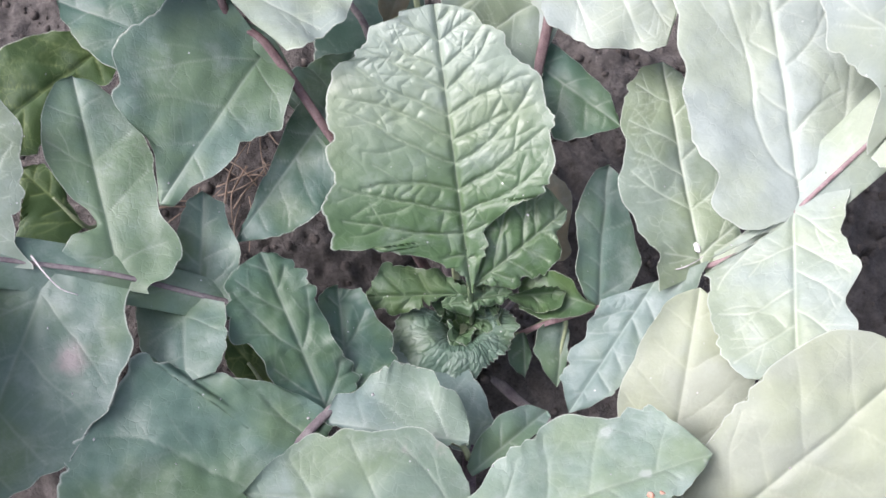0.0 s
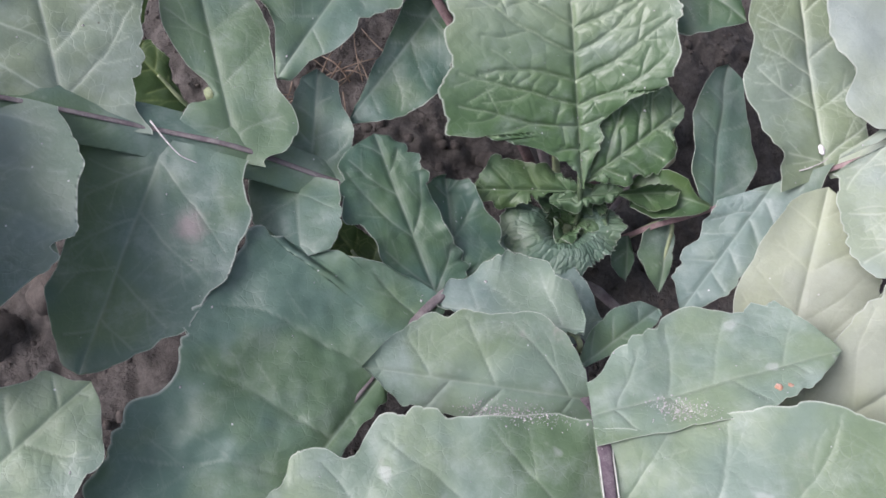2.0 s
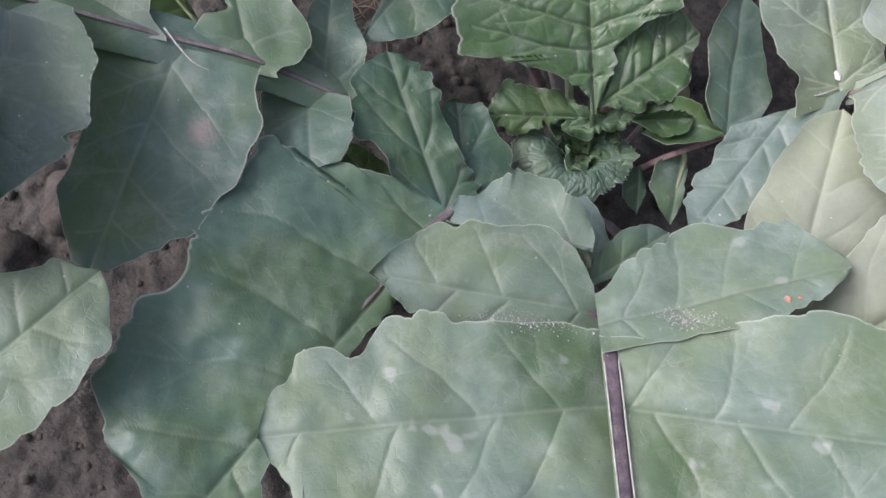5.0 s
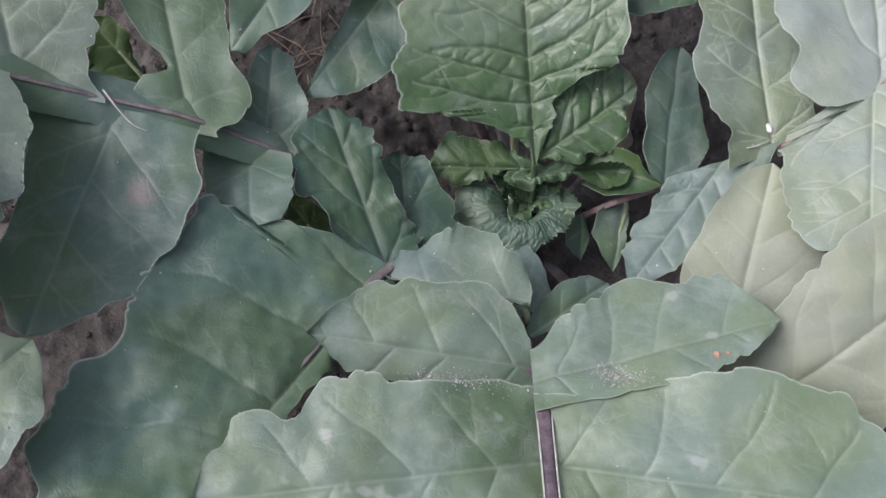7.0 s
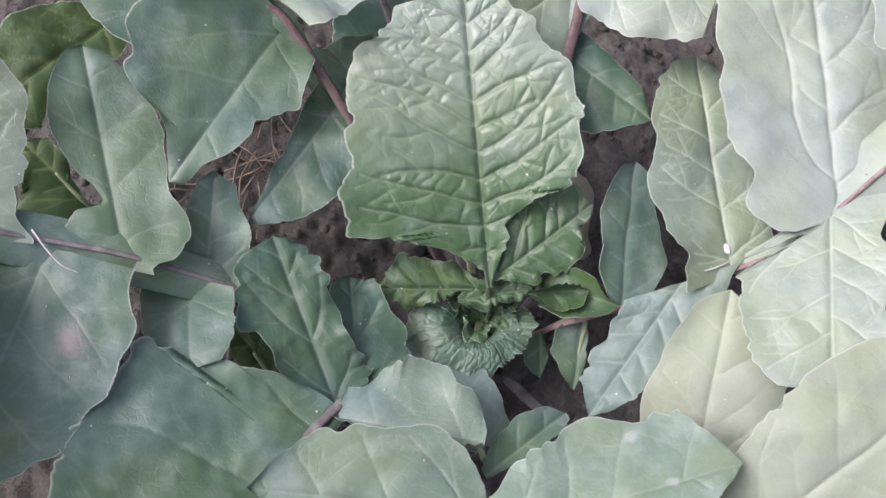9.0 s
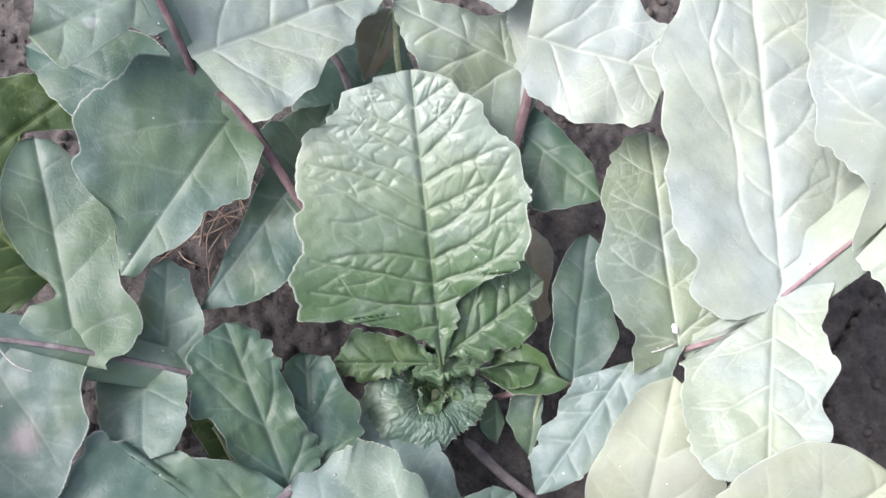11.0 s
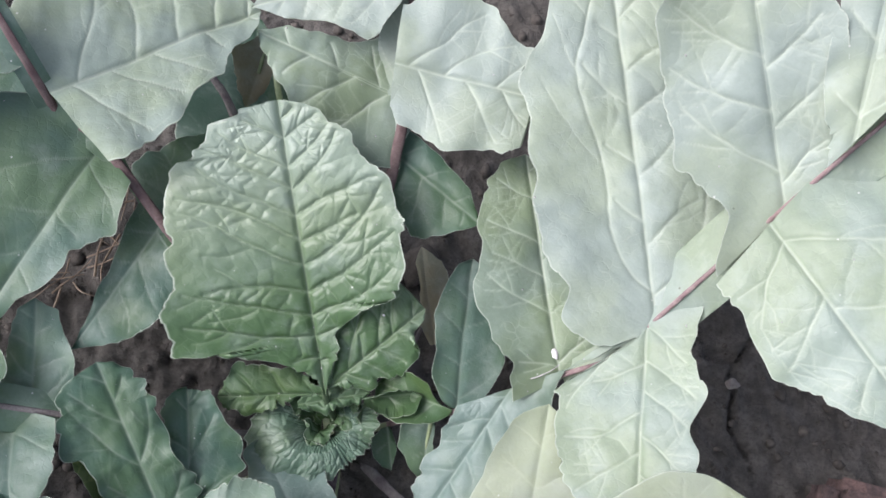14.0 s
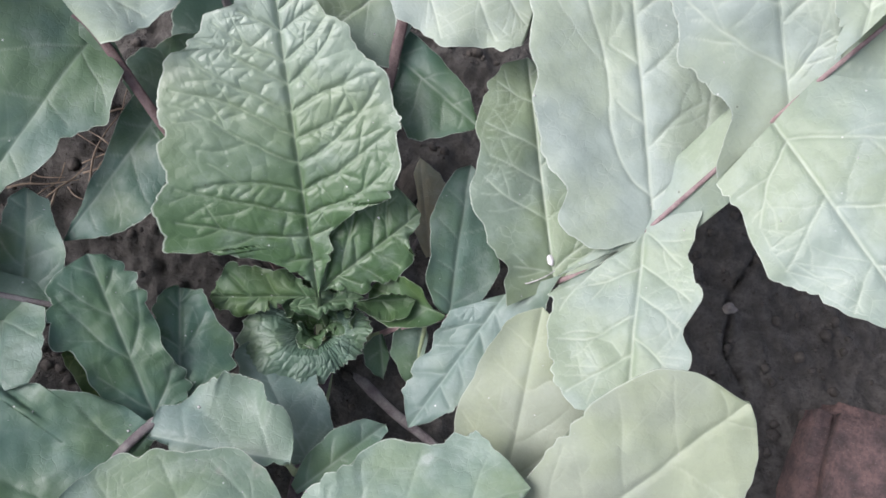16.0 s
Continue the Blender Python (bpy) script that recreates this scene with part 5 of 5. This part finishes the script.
# the neighbour with the broad pale leaves
plant = thing("mustard_plant", (-0.36, -0.20, 0.0), "neighbouring mustard plant with broad pale toothed leaves", "plant")
stalk(plant, "root_crown", RIB_GREEN, [(-0.36, -0.20, -0.012), (-0.36, -0.20, 0.02), (-0.358, -0.199, 0.05)], 0.011, 0.006, 1.0, 14, 12, "short pale green root crown")
leaf = leaf_of(plant, RIB_GREEN, [(-0.358, -0.199, 0.03), (-0.325, -0.17, 0.15), (-0.285, -0.143, 0.168), (-0.262, -0.139, 0.171)], 0.0036, 0.0009, "broad pale toothed leaf")
blade(leaf, "lobe", "pale", (-0.3143, -0.1216, 0.1669), (-0.2001, -0.1277, 0.2009), (-0.29, -0.175, 0.941), -0.0011, 0.0011,
      (0.189, 0.205, 0.25, 0.323, 0.424, 0.541, 0.541, 0.54, 0.54, 0.539, 0.538, 0.443, 0.356, 0.263, 0.171, 0.154, 0.12, 0.058, 0.026, 0.007),
      (0.165, 0.169, 0.178, 0.194, 0.215, 0.242, 0.273, 0.308, 0.346, 0.386, 0.427, 0.468, 0.468, 0.464, 0.459, 0.455, 0.446, 0.358, 0.188, 0.16),
      seed=816, origin=own(plant), crease=0.0003, quilt=0.0006, puff=0.020, gap=0.014, tooth=0.0024, rows=170, cols=60)
leaf = leaf_of(plant, RIB_GREEN, [(-0.358, -0.201, 0.03), (-0.30, -0.24, 0.12), (-0.225, -0.24, 0.150), (-0.205, -0.216, 0.152)], 0.0036, 0.0009, "broad pale toothed leaf")
blade(leaf, "lobe", "front", (-0.2173, -0.2331, 0.1561), (-0.1706, -0.1607, 0.1531), (0.135, -0.046, 0.99), -0.0003, -0.0001,
      (0.123, 0.127, 0.137, 0.153, 0.176, 0.204, 0.237, 0.274, 0.315, 0.349, 0.321, 0.298, 0.271, 0.223, 0.195, 0.179, 0.165, 0.065, 0.029, 0.007),
      (0.112, 0.117, 0.132, 0.157, 0.19, 0.232, 0.281, 0.321, 0.323, 0.326, 0.328, 0.331, 0.324, 0.294, 0.28, 0.238, 0.16, 0.124, 0.079, 0.02),
      seed=833, origin=own(plant), crease=0.0003, quilt=0.0006, puff=0.020, gap=0.014, tooth=0.0024, rows=150, cols=50)

# the small plant in the shade
plant = thing("mustard_seedling", (-0.205, 0.03, 0.0), "small dark green mustard seedling shaded by larger leaves", "plant")
stalk(plant, "root_crown", RIB_GREEN, [(-0.205, 0.03, -0.012), (-0.205, 0.03, 0.01), (-0.204, 0.029, 0.03)], 0.006, 0.004, 1.0, 12, 10, "thin pale root crown")
leaf = leaf_of(plant, RIB_GREEN, [(-0.204, 0.03, 0.02), (-0.199, 0.08, 0.06), (-0.2096, 0.1161, 0.0745), (-0.222, 0.095, 0.0755)], 0.0020, 0.0008, "dark green leaf with yellowish veins")
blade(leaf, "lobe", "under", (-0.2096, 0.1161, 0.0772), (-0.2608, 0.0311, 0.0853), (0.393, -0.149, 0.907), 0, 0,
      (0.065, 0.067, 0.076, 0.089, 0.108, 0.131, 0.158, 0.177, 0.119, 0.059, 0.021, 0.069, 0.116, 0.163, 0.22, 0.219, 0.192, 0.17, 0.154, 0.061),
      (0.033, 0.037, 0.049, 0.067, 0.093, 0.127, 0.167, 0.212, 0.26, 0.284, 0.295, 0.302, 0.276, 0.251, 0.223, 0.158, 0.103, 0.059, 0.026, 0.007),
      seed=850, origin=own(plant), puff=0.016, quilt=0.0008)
leaf = leaf_of(plant, RIB_GREEN, [(-0.204, 0.029, 0.02), (-0.197, 0.010, 0.05), (-0.1983, -0.0029, 0.0705), (-0.215, 0.007, 0.080)], 0.0022, 0.0008, "small dark green toothed leaf")
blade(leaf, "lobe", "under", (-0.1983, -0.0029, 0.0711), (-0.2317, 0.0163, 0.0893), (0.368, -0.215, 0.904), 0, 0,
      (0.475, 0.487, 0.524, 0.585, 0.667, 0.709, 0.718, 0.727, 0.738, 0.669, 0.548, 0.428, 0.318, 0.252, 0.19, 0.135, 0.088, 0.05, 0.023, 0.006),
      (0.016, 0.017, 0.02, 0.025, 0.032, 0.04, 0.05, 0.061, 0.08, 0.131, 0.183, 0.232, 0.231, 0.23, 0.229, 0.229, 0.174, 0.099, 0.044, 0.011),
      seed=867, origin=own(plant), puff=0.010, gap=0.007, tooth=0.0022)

# ---- loose things ----
def half_brick():
    """A weathered red brick lying half sunk in the soil."""
    bm = bmesh.new()
    bmesh.ops.create_cube(bm, size=1.0)
    for v in bm.verts:
        v.co = Vector((v.co.x * 0.20, v.co.y * 0.115, v.co.z * 0.065))
    bmesh.ops.bevel(bm, geom=bm.edges[:], offset=0.009, segments=2, affect="EDGES")
    bmesh.ops.subdivide_edges(bm, edges=bm.edges[:], cuts=5, use_grid_fill=True)
    co = np.array([v.co[:] for v in bm.verts])
    push = 0.0035 * waves(co, 0.045, 61) + 0.0016 * waves(co, 0.014, 62)
    bm.normal_update()
    for v, k in zip(bm.verts, push):
        v.co += v.normal * float(k)
    me = bpy.data.meshes.new("brick")
    bm.to_mesh(me)
    bm.free()
    me.materials.append(BRICK)
    me.polygons.foreach_set("use_smooth", [True] * len(me.polygons))
    ob = new("brick", me)
    ob.matrix_world = pose(0.383, -0.083, -0.002, 3, -2, -10)
    return tagged(ob, "weathered red brick half sunk in the dark soil", "brick")


half_brick()
lump("pebble", (0.243, 0.036, 0.006), 0.0042, PEBBLE, 71, "small rounded grey pebble lying on the soil", "pebble", squash=0.7)
lump("soil_clod", (0.047, 0.082, 0.008), 0.014, CLOD, 72, "reddish brown lump of dried soil", "clod", "clods", 0.75, 30)
lump("soil_clod", (0.064, 0.070, 0.006), 0.011, CLOD, 73, "brown lump of dried soil beside the stalks", "clod", "clods", 0.8, 80)
lump("soil_clod", (-0.035, 0.030, 0.004), 0.009, CLOD, 74, "brown lump of dried soil", "clod", "clods", 0.7, 10)
lump("soil_clod", (-0.255, -0.095, 0.012), 0.020, CLOD, 75, "large brown lump of dried soil", "clod", "clods", 0.8, 50)
lump("soil_clod", (-0.285, -0.125, 0.010), 0.016, CLOD, 76, "brown lump of dried soil", "clod", "clods", 0.8, 120)


def crumbs():
    """Loose crumbs of soil round the plants, too many to count."""
    rng = np.random.default_rng(81)
    verts, faces = [], []
    shape = bmesh.new()
    bmesh.ops.create_icosphere(shape, subdivisions=1, radius=1.0)
    ball = np.array([v.co[:] for v in shape.verts])
    tris = [tuple(v.index for v in f.verts) for f in shape.faces]
    shape.free()
    for k in range(4200):
        x, y = rng.uniform(-0.38, 0.38), rng.uniform(-0.30, 0.30)
        r = 0.0009 + 0.0035 * rng.uniform() ** 4
        z = float(ground_height(np.array([x]), np.array([y]))[0])
        body = ball * r * rng.uniform(0.7, 1.2, 3) * (1 + rng.uniform(-0.22, 0.22, (len(ball), 1)))
        first = len(verts)
        verts.extend(body + (x, y, z + 0.25 * r))
        faces.extend(tuple(first + i for i in t) for t in tris)
    ob = mesh_object("soil_crumbs", verts, faces, CLOD)
    return tagged(ob, "loose crumbs of dark dried soil", "soil", kind="stuff")


crumbs()


def dry_roots(middle, count, reach, seed, label):
    """A tangle of thin dry roots and straw on the soil."""
    rng = np.random.default_rng(seed)
    ob = thing("dry_roots", (*middle, 0.0), label, "roots")
    for k in range(count):
        a = rng.uniform(0, 6.28)
        c = np.array(middle) + rng.normal(0, reach * 0.45, 2)
        way = np.array([math.cos(a), math.sin(a)]) * reach * rng.uniform(0.5, 1.1)
        bend = np.array([-way[1], way[0]]) * rng.uniform(-0.6, 0.6)
        pts = []
        for f in (-0.5, -0.2, 0.1, 0.5):
            p = c + way * f + bend * (0.25 - f * f)
            lift = 0.006 + 0.010 * (0.25 - f * f) * 4 * rng.uniform(0.2, 1)
            pts.append((p[0], p[1], float(ground_height(np.array([p[0]]), np.array([p[1]]))[0]) + lift * 0.6))
        stalk(ob, "root", STRAW, pts, rng.uniform(0.0004, 0.0010), 0.0003, 1.0, 16, 6)
    return ob


dry_roots((-0.150, 0.062), 16, 0.05, 91, "tangle of thin dry pale roots on the soil")
dry_roots((-0.185, 0.035), 7, 0.04, 92, "few thin dry roots lying on the soil")


def on_leaves(x, y):
    """The height and slope of whatever lies highest at x, y."""
    hit, place, normal, *_ = scene.ray_cast(bpy.context.evaluated_depsgraph_get(), Vector((x, y, 0.6)), Vector((0, 0, -1)))
    return (place, normal) if hit else (Vector((x, y, 0)), Vector((0, 0, 1)))


bpy.context.view_layer.update()


def chip(name, x, y, size, material, seed, label, category):
    place, normal = on_leaves(x, y)
    return lump(name, (place.x, place.y, place.z + 0.15 * size), size, material, seed, label, category, "", 0.5, seed * 37 % 180, 0.3)


chip("white_chip", 0.1165, 0.0135, 0.0022, WHITE, 101, "small white chip stuck in the leaf axil", "debris")
chip("orange_flake", 0.089, -0.112, 0.0015, RUST, 102, "tiny dry orange flake lying on a leaf", "debris")
chip("orange_flake", 0.0935, -0.1105, 0.0011, RUST, 103, "tiny dry orange flake lying on a leaf", "debris")


def fibre(points, label):
    """A fine pale fibre lying across a leaf."""
    ob = thing("dry_fibre", points[0], label, "fibre")
    stalk(ob, "strand", SPECK, points, 0.00045, 0.0002, 1.0, 24, 6)
    return ob


fibre([(0.0975, 0.0005, 0.1085), (0.106, 0.0005, 0.1105), (0.114, 0.0045, 0.1125), (0.1185, 0.0085, 0.1125)], "fine pale dry fibre caught in the leaf axil")
fibre([(-0.188, -0.045, 0.1345), (-0.180, -0.052, 0.1345), (-0.172, -0.0575, 0.1325), (-0.165, -0.0585, 0.1295)], "fine pale dry fibre lying across a midrib")


def grit():
    """Pale grains of dust and sand lying on the leaves."""
    rng = np.random.default_rng(111)
    verts, faces = [], []
    ball = np.array([(1, 0, 0), (-1, 0, 0), (0, 1, 0), (0, -1, 0), (0, 0, 1), (0, 0, -1)], float)
    tris = [(0, 2, 4), (2, 1, 4), (1, 3, 4), (3, 0, 4), (2, 0, 5), (1, 2, 5), (3, 1, 5), (0, 3, 5)]
    places = [(rng.uniform(-0.28, 0.26), rng.uniform(-0.24, 0.20)) for k in range(420)]
    for cx, cy in [(-0.0229, -0.1385), (-0.0159, -0.1383), (-0.0021, -0.1373), (0.0491, -0.127), (0.0561, -0.1271)]:
        places += [(rng.normal(cx, 0.0070), rng.normal(cy, 0.0026)) for k in range(190)]
    for x, y in places:
        place, normal = on_leaves(x, y)
        if place.z < 0.05:
            continue
        r = 0.00018 + (0.0005 if len(verts) < 2400 else 0.0004) * rng.uniform() ** 4
        body = ball * r * rng.uniform(0.6, 1.3, 3)
        first = len(verts)
        verts.extend(body + np.array(place) + np.array(normal) * r * 0.4)
        faces.extend(tuple(first + i for i in t) for t in tris)
    ob = mesh_object("leaf_grit", verts, faces, SPECK)
    return tagged(ob, "pale grains of dust lying on the leaves", "dust", kind="stuff")


grit()
fibre([(0.0284, 0.026, 0.1175), (0.0287, 0.0309, 0.1204), (0.0313, 0.0343, 0.1227), (0.0344, 0.0368, 0.1244), (0.0371, 0.0402, 0.1264)], "thin curved dry fibre lying on the young leaf")
chip("white_chip", 0.0323, 0.024, 0.0006, WHITE, 131, "tiny white chip lying on the young leaf", "debris")
